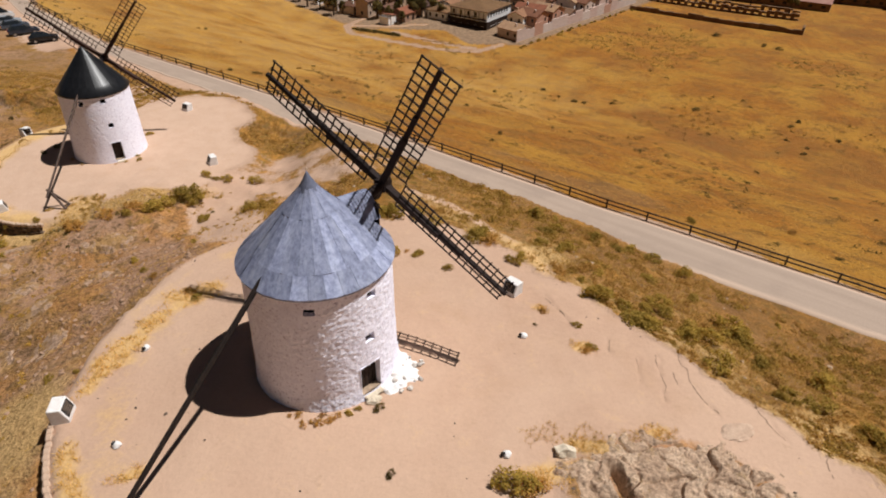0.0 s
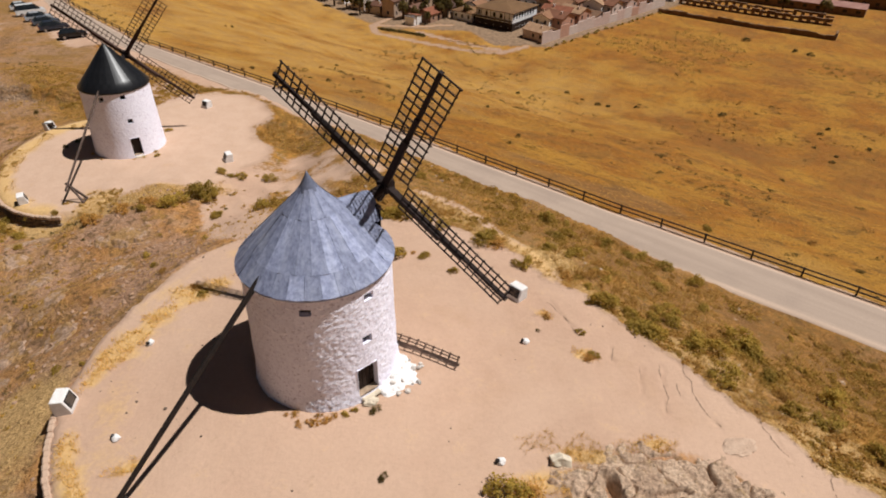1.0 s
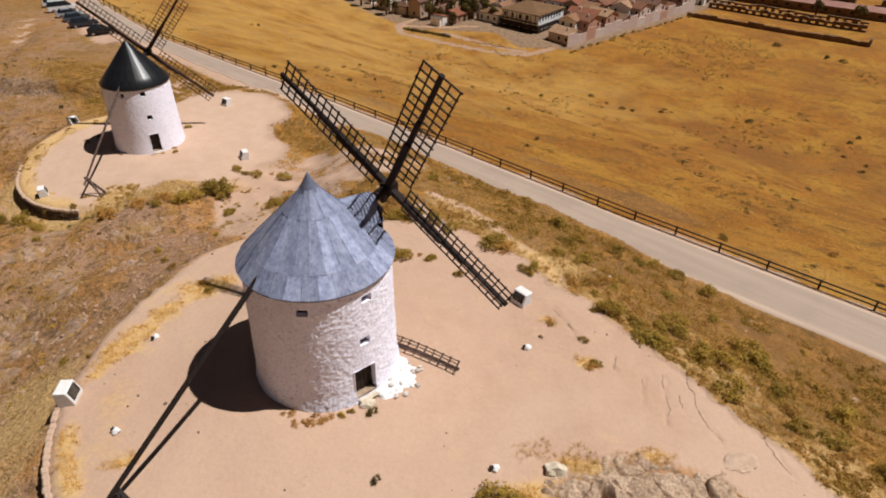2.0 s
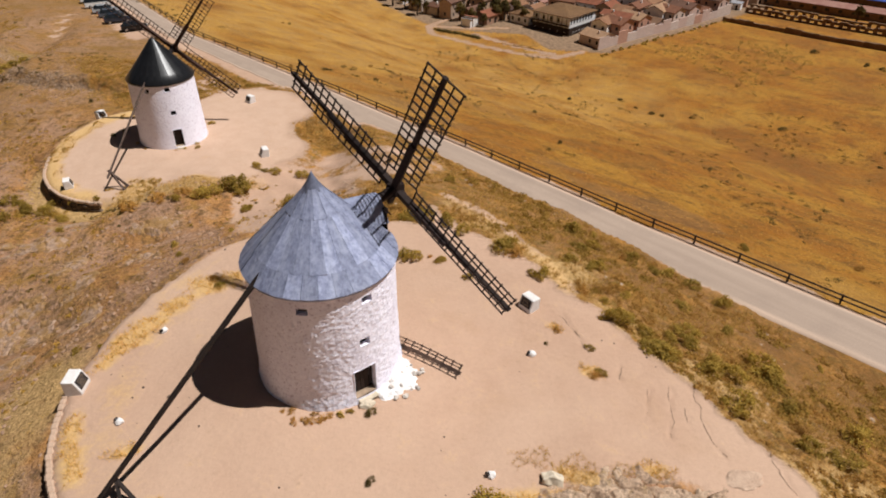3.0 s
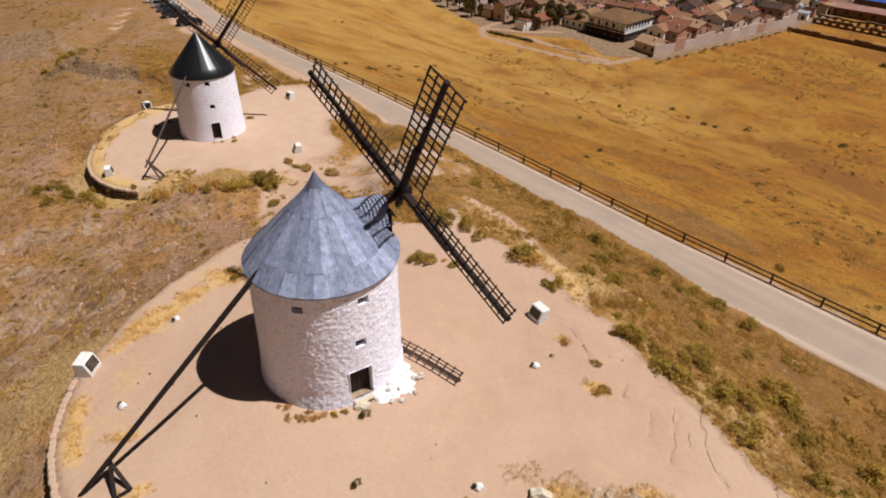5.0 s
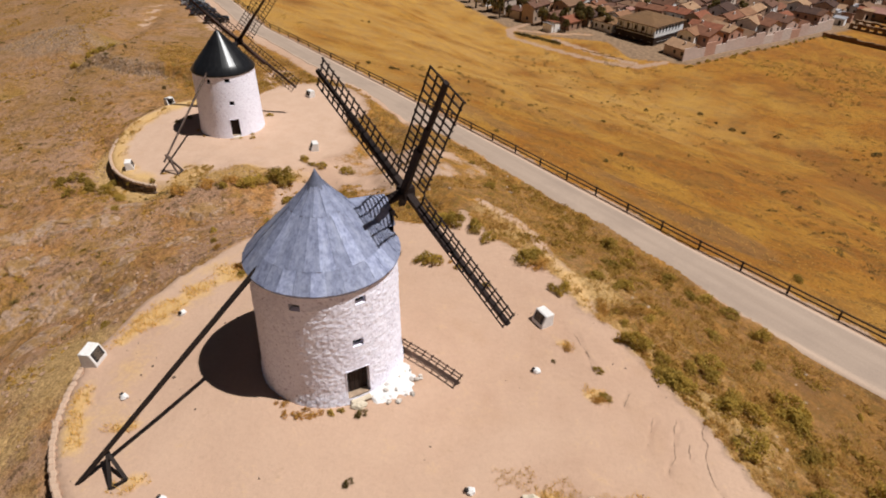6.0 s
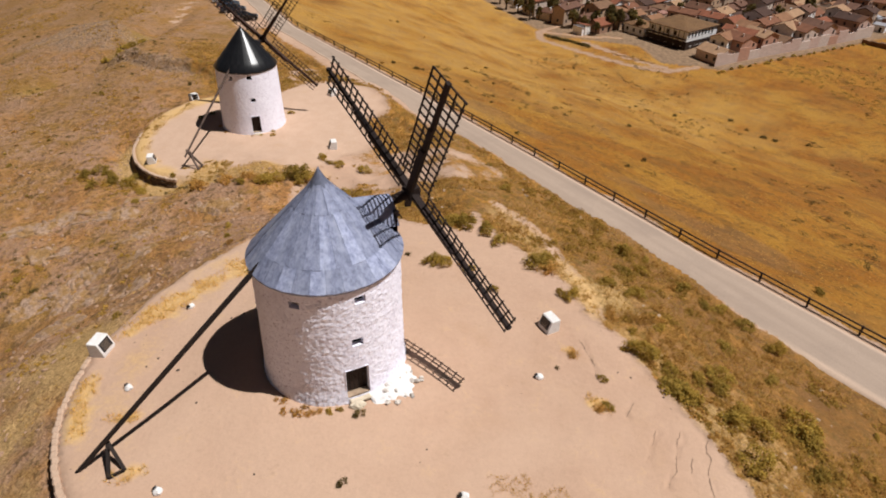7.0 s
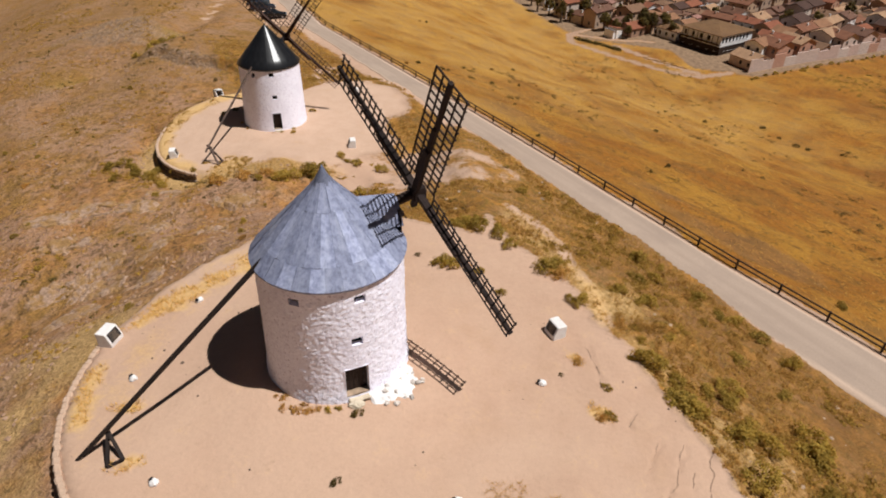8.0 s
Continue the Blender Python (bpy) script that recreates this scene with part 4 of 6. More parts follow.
def far_mill():
    cx, cy, z0 = -27.21, 32.03, -4.19
    top = thing("windmill", pose(cx, cy, z0), "smooth white windmill with glossy black cone roof and lattice sails", "windmill")
    profile = [(3.3, -0.6), (3.22, 0.0), (3.14, 1.2), (3.06, 3.6), (2.97, 6.5)]
    openings = [(-49.6, 0.22, 0.85, 1.66), (-49.1, 3.3, 0.45, 0.42), (-50.9, 5.55, 0.45, 0.4), (-86.1, 5.5, 0.42, 0.4), (40.0, 3.3, 0.5, 0.4)]
    part("wall", tower_wall(profile, 6.26, openings, 0.014, 2), M_WHITE_SMOOTH, top, "smooth whitewashed round wall", shade=True)
    for i, o in enumerate(openings):
        tower_opening(top, profile, *o, i == 0, M_WHITE_SMOOTH)
    cone = [(3.08, 6.28), (2.5, 6.96), (1.7, 7.9), (1.0, 8.75), (0.42, 9.45), (0.2, 9.72), (0.0, 9.98)]
    roof = part("roof", lathe([(2.85, 6.36)] + [(max(r - 0.02, 0), z - 0.02) for r, z in cone], 64), M_BLACK_ROOF, top, "glossy black sheet roof", shade=True)
    sheet = cone_panel(cone[0:6], 0, 15.0, 0.01, "roof_sheet", M_BLACK_ROOF, 5, 3, 0.006, True)
    for i in range(24):
        put("roof_sheet", sheet, roof, pose(0, 0, 0, 0, 0, i * 15 + 4))
    part("eave_band", lathe([(2.95, 6.16), (3.05, 6.16), (3.085, 6.27), (2.95, 6.27), (2.95, 6.16)], 64), M_BLACK_ROOF, roof)
    az = radians(92.85)
    n = Vector((math.cos(az), math.sin(az), 0.148))
    shaft_and_sails(top, Vector((-0.57, 4.2, 7.61)), n, 49.5, 7.06, 0.93, M_BLACK_ROOF, 1.2, M_SUNLIT_TAR, 0.05)
    tail_pole(top, Vector((0.16, -2.4, 6.8)), Vector((-0.45, -10.4, 0.5)), Vector((-0.4, -9.85, 0.85)), M_PALE_POLE, 0.14)
    return top


near_mill()
far_mill()

# ---- road fence ----


def road_fence():
    us = list(np.arange(-3.7 - 3.67 * 14, 150, 3.67))
    pts = []
    for u in us:
        x, y = from_su(32.0 + road_shift(u), u)
        pts.append(Vector((x, y, float(height(x, y)))))
    fence = thing("fence", Matrix(), "dark-stained timber post and rail fence beside the road", "fence")
    post = mesh_from(boxed(0.13, 0.13, 0.98, Matrix(), 0.015), "post", M_RAIL)
    for p in pts:
        put("post", post, fence, Matrix.Translation(p - Vector((0, 0, 0.15))) @ pose(0, 0, 0, rnd.uniform(-1, 1), rnd.uniform(-1, 1), 143.1))
    for a, b in zip(pts, pts[1:]):
        for z in (0.36, 0.74):
            part("rail", beam(bmesh.new(), a + Vector((0, 0, z)), b + Vector((0, 0, z)), 0.075, 0.1), M_RAIL, fence)


road_fence()

# ---- terrace walls, stones and plinths ----


def dry_wall(cx, cy, radius, from_az, to_az, inside, depth, label, coping):
    """A curved dry-stone wall that holds a terrace; the stones are laid in courses."""
    wall = thing("retaining_wall", Matrix(), label, "wall")
    kinds = []
    for k in range(6):
        bm = boxed(0.4, 0.3, 0.34, Matrix(), 0.06)
        for v in bm.verts:
            v.co += Vector([0.035 * noise.noise(v.co * 4 + Vector((k * 7.1, i * 3.3, 0))) for i in range(3)])
        capping = bm.copy()
        kinds.append((mesh_from(bm, "stone", M_WALLSTONE), mesh_from(capping, "coping_stone", coping)))
    courses = int(depth / 0.33) + 1
    for c in range(courses):
        az = from_az + (c % 2) * 1.1
        while az < to_az:
            r = radius - 0.26 + rnd.uniform(-0.03, 0.03) + 0.03 * c
            x, y = cx + r * math.cos(radians(az)), cy + r * math.sin(radians(az))
            top = float(inside(x, y)) - 0.01
            m = Matrix.Translation((x, y, top - 0.34 * (c + 1) + rnd.uniform(-0.03, 0.03))) @ pose(0, 0, 0, rnd.uniform(-4, 4), rnd.uniform(-4, 4), az + 90 + rnd.uniform(-5, 5))
            kind = kinds[rnd.randrange(6)]
            put("stone" if c else "coping_stone", kind[1 if c == 0 else 0], wall, m)
            az += math.degrees(0.4 / radius)
    return wall


dry_wall(0, 0, 13.2, 198, 252, plat1_z, 1.4, "low curved dry-stone wall edging the near terrace with pale coping", M_PALEROCK)
dry_wall(-28, 29.9, 10.3, 196, 272, plat2_z, 1.2, "curved dry-stone wall holding the far terrace with pale coping", M_PALEROCK)


def plinth(x, y, turn, size=1.0):
    """A white masonry block with a slanted dark plaque."""
    w, d, h = 0.95 * size, 0.8 * size, 0.85 * size
    z = ground_at(x, y) - 0.05
    top = thing("information_plinth", pose(x, y, z, 0, 0, turn), "white painted masonry plinth with a slanted dark plaque", "plinth", "terrace plinths")
    bm = bmesh.new()
    prof = [(-d / 2, 0), (d / 2, 0), (d / 2, h * 0.28), (d * 0.2, h), (-d / 2, h)]
    sides = [[bm.verts.new((px, sgn * w / 2, pz)) for px, pz in prof] for sgn in (-1, 1)]
    bm.faces.new(sides[0])
    bm.faces.new(sides[1][::-1])
    for i in range(5):
        bm.faces.new((sides[0][i], sides[1][i], sides[1][(i + 1) % 5], sides[0][(i + 1) % 5]))
    bmesh.ops.recalc_face_normals(bm, faces=bm.faces)
    bmesh.ops.bevel(bm, geom=list(bm.edges), offset=0.03, segments=1, affect="EDGES")
    part("block", bm, M_PLINTH, top)
    a, b = Vector((d / 2, 0, h * 0.28)), Vector((d * 0.2, 0, h))
    mid, slope = (a + b) / 2, math.degrees(math.atan2(h * 0.72, d * 0.3))
    face = pose(0, 0, 0, 0, slope, 0)
    plaque = part("plaque", boxed((b - a).length * 0.8, w * 0.78, 0.03, Matrix(), 0.006), M_PLAQUE, top, "dark plaque with faded lines of writing", Matrix.Translation(mid) @ face)
    for i in range(5):
        part("text_bar", boxed(0.02, w * (0.55 - 0.07 * (i % 3)), 0.006, Matrix.Translation((-(b - a).length * 0.26 + i * 0.1 * size, -0.03 * (i % 2), 0.03))), M_STONE, plaque)
    return top


plinth(-11.95, -3.5, 12, 1.05)
plinth(9.6, 6.4, 228, 0.98)
for x, y, a in ((-16.6, 29.6, 215), (-23.65, 42.4, 240), (-37.4, 35.2, -20), (-32.0, 21.9, 35)):
    plinth(x, y, a, 0.95)


def ground_light(x, y, turn):
    """A small white concrete housing with a dark lens."""
    top = thing("ground_spotlight", pose(x, y, ground_at(x, y) - 0.06, 0, 0, turn), "small whitewashed spotlight housing set in the sand", "spotlight", "terrace spotlights")
    body = rock_mesh("housing", M_PLINTH, (0.22, 0.19, 0.17), x, 0.3)
    put("housing", body, top, Matrix.Translation((0, 0, 0.12)))
    part("lens", rod(bmesh.new(), (0.08, 0, 0.16), (0.22, 0, 0.24), 0.1, 0.1, 10), M_PLAQUE, top)


for x, y, a in ((8.7, -5.3, 200), (-8.5, -5.3, 170), (-9.9, 1.05, 250), (10.0, 2.5, 190), (-3.0, -9.6, 170)):
    ground_light(x, y, a)


def rubble_heap():
    """A flat spill of white lime against the wall, with broken stones on it."""
    heap = thing("rubble_heap", Matrix(), "white lime and broken stones at the mill's foot", "rubble")
    bm = bmesh.new()
    rows = []
    for i in range(40):
        az = radians(-36 + 44 * i / 39)
        reach = 0.35 + 1.15 * max(0.0, math.sin(math.pi * (i + 2) / 43)) ** 0.8 + 0.28 * noise.noise(Vector((i * 0.31, 0, 3)))
        row = []
        for j in range(22):
            k = j / 21
            rr = 3.3 + k * (0.25 + reach)
            x, y = rr * math.cos(az), rr * math.sin(az)
            lift = (0.42 * (1 - k) ** 1.4 + 0.1 * noise.noise(Vector((x * 2.3, y * 2.3, 1))) + 0.07 * noise.noise(Vector((x * 6, y * 6, 2)))) * min(1.0, 3 * (1 - k)) - 0.04
            row.append(bm.verts.new((x, y, ground_at(x, y) + lift)))
        rows.append(row)
    for a, b in zip(rows, rows[1:]):
        for j in range(21):
            bm.faces.new((a[j], a[j + 1], b[j + 1], b[j]))
    part("lime_spill", bm, M_LIME, heap, "hardened white lime spill")
    for i in range(20):
        a, k = radians(rnd.uniform(-34, 7)), rnd.random()
        size = rnd.uniform(0.05, 0.17)
        rr = 3.6 + k * (0.9 + 0.5 * math.sin((a + 0.63) / 0.78 * math.pi))
        me = rock_mesh("stone", M_RUBBLE, (size, size * rnd.uniform(0.7, 1), size * rnd.uniform(0.4, 0.7)), i + 0.5, 0.4)
        x, y = rr * math.cos(a), rr * math.sin(a)
        put("stone", me, heap, pose(x, y, ground_at(x, y) + 0.04 + 0.25 * (1 - k) ** 2, rnd.uniform(-15, 15), rnd.uniform(-15, 15), rnd.uniform(0, 360)))


rubble_heap()


def single_rock(name, x, y, size, turn, material, label, category, seed, sink=0.3, group="", rough=0.28):
    me = rock_mesh(name, material, size, seed, rough, 3)
    ob = put(name, me, None, pose(x, y, ground_at(x, y) + size[2] * (1 - 2 * sink), 0, 0, turn))
    return tagged(ob, label, category, group)


single_rock("boulder", 2.62, -2.75, (0.36, 0.28, 0.2), 20, M_BOULDER, "pale rounded boulder beside the mill door", "rock", 3.3)


def white_slab():
    bm = boxed(0.95, 0.5, 0.5, Matrix(), 0.04)
    bmesh.ops.subdivide_edges(bm, edges=list(bm.edges), cuts=3, use_grid_fill=True)
    for v in bm.verts:
        v.co.z *= 0.45 + 0.55 * min(1.0, max(0.0, 1.0 - 1.6 * abs(v.co.x + 0.02)))
        v.co += Vector([0.09 * noise.noise(v.co * 3 + Vector((i * 5.1, 0, 0))) for i in range(3)])
    ob = part("slab", bm, M_BOULDER, None, "", pose(11.3, -5.1, ground_at(11.3, -5.1) - 0.08, -20, 0, 8))
    tagged(ob, "broken white-painted stone slab on the sand", "rock")


white_slab()
single_rock("flat_rock", 19.4, -3.3, (0.85, 0.5, 0.12), 15, M_PALEROCK, "flat pale rock worn level with the sand", "rock", 6.1, 0.42)


def slab_lift(x, y, seed, scale):
    """Tilted slabs with cracks between them: the lift, and the slab's own key."""
    o = Vector((seed * 3.7, seed * 1.9, 0))
    p = Vector((x * 0.75 + y * 0.25, y * 1.05 - x * 0.2, 0)) + o
    q = p * scale + Vector((0.3 * noise.noise(p * 0.9), 0.3 * noise.noise(p * 0.9 + Vector((9, 0, 0))), 0))
    dist, points = noise.voronoi(q)
    c = points[0]
    tilt = Vector((noise.noise(c * 5.3), noise.noise(c * 5.3 + Vector((31, 0, 0))), 0)) * 0.5
    lift = 0.3 * noise.noise(c * 3.7) + tilt.dot(q - c) - 0.12 * abs(noise.noise(p * 0.9)) + 0.1 * noise.noise(p * 2.1) + 0.06 * noise.noise(p * 5) + 0.035 * noise.noise(p * 11)
    crack = min((dist[1] - dist[0]) * 10, 1.0)
    return lift, crack, (round(c.x, 3), round(c.y, 3))


def ledge(name, cx, cy, ax, ay, turn, seed, label, lift0, step, group, material):
    """Low rock slabs breaking through the turf."""
    bm = bmesh.new()
    nx, ny = max(14, int(2 * ax / step)), max(12, int(2 * ay / step))
    ca, sa = math.cos(radians(turn)), math.sin(radians(turn))
    grid = []
    for j in range(ny):
        row = []
        for i in range(nx):
            u, v = i / (nx - 1) * 2 - 1, j / (ny - 1) * 2 - 1
            x, y = cx + u * ax * ca - v * ay * sa, cy + u * ax * sa + v * ay * ca
            q = Vector((x + seed * 3.7, y + seed * 1.9, 0))
            d = math.hypot(u, v) + 0.3 * noise.noise(q * 0.6) + 0.16 * noise.noise(q * 1.9) + 0.08 * noise.noise(q * 4)
            slab, crack, key = slab_lift(x, y, seed, 0.6)
            lift = lift0 + slab * 0.9 * (lift0 / 0.42) ** 0.6 - 0.14 * (1 - crack)
            edge = max(0.0, min(1.0, (0.92 - d) / 0.22))
            row.append(bm.verts.new((x, y, ground_at(x, y) - 0.16 - (0.15 if d > 1 else 0.0) + edge * lift)))
        grid.append(row)
    for j in range(ny - 1):
        for i in range(nx - 1):
            bm.faces.new((grid[j][i], grid[j][i + 1], grid[j + 1][i + 1], grid[j + 1][i]))
    bmesh.ops.recalc_face_normals(bm, faces=bm.faces)
    tagged(part(name, bm, material), label, "rock", group)


def rock_outcrop():
    """The layered rock at the terrace's edge: tilted slabs, each a part, and one deep cleft."""
    top = thing("rock_outcrop", Matrix(), "layered grey rock outcrop with a dark cleft in the sand", "rock")
    cx, cy, ax, ay, step = 15.9, -7.0, 5.4, 3.9, 0.055
    nx, ny = int(2 * ax / step), int(2 * ay / step)
    points, keys = [], []
    for j in range(ny):
        for i in range(nx):
            u, v = i / (nx - 1) * 2 - 1, j / (ny - 1) * 2 - 1
            x, y = cx + u * ax, cy + v * ay
            q = Vector((x, y, 0))
            d = math.hypot(u, v) + 0.3 * noise.noise(q * 0.6) + 0.16 * noise.noise(q * 1.9) + 0.08 * noise.noise(q * 4)
            slab, crack, key = slab_lift(x, y, 0, 0.62)
            lift = 0.33 + slab * 0.62 - 0.2 * (1 - crack) + 0.09 * noise.noise(q * 3.3) + 0.06 * noise.noise(q * 7.1)
            lift -= 0.95 * max(0.0, 1 - abs((x - 13.35) * 0.96 + (y + 6.4) * 0.22) / 0.4) * max(0.0, min(1.0, (-5.4 - y) / 0.5))
            edge = max(0.0, min(1.0, (0.92 - d) / 0.25))
            points.append((x, y, float(plat1_z(x, y)) - 0.16 - (0.15 if d > 1 else 0.0) + edge * lift))
            keys.append(key if edge > 0 else None)
    groups = {}
    for j in range(ny - 1):
        for i in range(nx - 1):
            a = j * nx + i
            if keys[a]:
                groups.setdefault(keys[a], []).append((a, a + 1, a + nx + 1, a + nx))
    for quads in groups.values():
        if len(quads) < 60:
            continue
        used = sorted({v for f in quads for v in f})
        at = {v: k for k, v in enumerate(used)}
        me = bpy.data.meshes.new("slab")
        me.from_pydata([points[v] for v in used], [], [tuple(at[v] for v in f) for f in quads])
        me.materials.append(M_OUTCROP)
        put("slab", me, top)


rock_outcrop()
for i, (x, y, a, b, t) in enumerate(((-32.0, 12.6, 2.8, 1.2, 20), (-28.6, 13.6, 1.8, 1.0, 10), (-26.2, 3.4, 2.4, 1.3, 40), (-22.9, 4.2, 2.2, 1.5, 20), (-21.3, 8.3, 1.5, 1.2, 75), (-17.8, 10.6, 1.3, 1.1, 40),
                                    (-21.4, 0.6, 2.3, 1.2, 30), (-25.0, 6.4, 1.8, 1.2, 50), (-20.0, 16.2, 2.4, 1.0, 15), (-24.5, 11.0, 1.6, 0.9, 30), (-18.4, 4.6, 1.5, 1.2, 30), (-30.5, 7.6, 2.2, 1.2, 25),
                                    (-35.5, 10.2, 2.6, 1.3, 25), (-28.3, 16.4, 1.7, 1.0, 15))):
    ledge("rock_ledge", x, y, a * 1.25, b * 1.25, t, i + 1.5, "low grey rock ledge half buried in dry turf", 0.29, 0.11, "hillside ledges", M_LEDGE)

# ---- plants ----


def bush_mesh(name, material, seed, leaves=1100, spread=1.0, tall=0.68, leaf_size=1.0):
    """Small leaves in uneven clumps round short stems, about a metre in radius."""
    rr = random.Random(seed)
    clumps = []
    for _ in range(22):
        a, d = rr.uniform(0, 6.28), 0.72 * rr.random() ** 0.6
        clumps.append((Vector((math.cos(a) * d * spread, math.sin(a) * d * spread * 0.85, rr.uniform(0.35, 0.8) * tall * (1.08 - d * d * 1.2))), rr.uniform(0.14, 0.32)))
    verts, faces = [], []
    for i in range(leaves):
        c, r = clumps[rr.randrange(len(clumps))]
        d = Vector((rr.gauss(0, 1), rr.gauss(0, 1), rr.gauss(0.35, 1))).normalized()
        p = c + d * r * rr.uniform(0.6, 1.08)
        p.z = max(p.z, 0.01)
        face = (d + 0.45 * Vector((rr.gauss(0, 1), rr.gauss(0, 1), rr.gauss(0.4, 1)))).normalized()
        a = face.cross(Vector((rr.gauss(0, 1), rr.gauss(0, 1), rr.gauss(0, 1)))).normalized()
        b = face.cross(a) * rr.uniform(0.022, 0.042) * leaf_size
        a *= rr.uniform(0.035, 0.075) * leaf_size
        k = len(verts)
        verts += [p - a, p + b, p + a, p - b]
        faces.append((k, k + 1, k + 2, k + 3))
    for i in range(12):
        a = rr.uniform(0, 6.28)
        tip = Vector((math.cos(a) * 0.5, math.sin(a) * 0.5, rr.uniform(0.2, 0.5) * tall))
        side = Vector((-math.sin(a), math.cos(a), 0)) * 0.012
        k = len(verts)
        verts += [side, -side, tip]
        faces.append((k, k + 1, k + 2))
    me = bpy.data.meshes.new(name)
    me.from_pydata([tuple(v) for v in verts], [], faces)
    me.materials.append(material)
    return me


GREEN = [bush_mesh("bush", M_BUSH, i, 1300, 1.0, 0.8, 1.0) for i in range(5)]
DRY = [bush_mesh("bush", M_LEAF_DRY, 20 + i, 950, 1.0, 0.55, 0.95) for i in range(4)]
DARK = [bush_mesh("bush", M_LEAF_DARK, 40 + i, 650, 1.0, 0.75, 1.2) for i in range(3)]
bush_rnd = random.Random(11)
BUSH_LABELS = {"g": "dusty green low bush on the dry slope", "d": "dry straw-coloured bush on the dry slope", "k": "dark green shrub standing in the dry field"}


def bush(x, y, size, kind="g"):
    me = {"g": GREEN, "d": DRY, "k": DARK}[kind]
    ob = put("bush", me[bush_rnd.randrange(len(me))], None, pose(x, y, ground_at(x, y) - 0.03, 0, 0, bush_rnd.uniform(0, 360)))
    ob.scale = (size * bush_rnd.uniform(0.9, 1.3), size * bush_rnd.uniform(0.8, 1.1), size * bush_rnd.uniform(0.75, 1.1))
    return tagged(ob, BUSH_LABELS[kind], "bush", "hillside bushes")


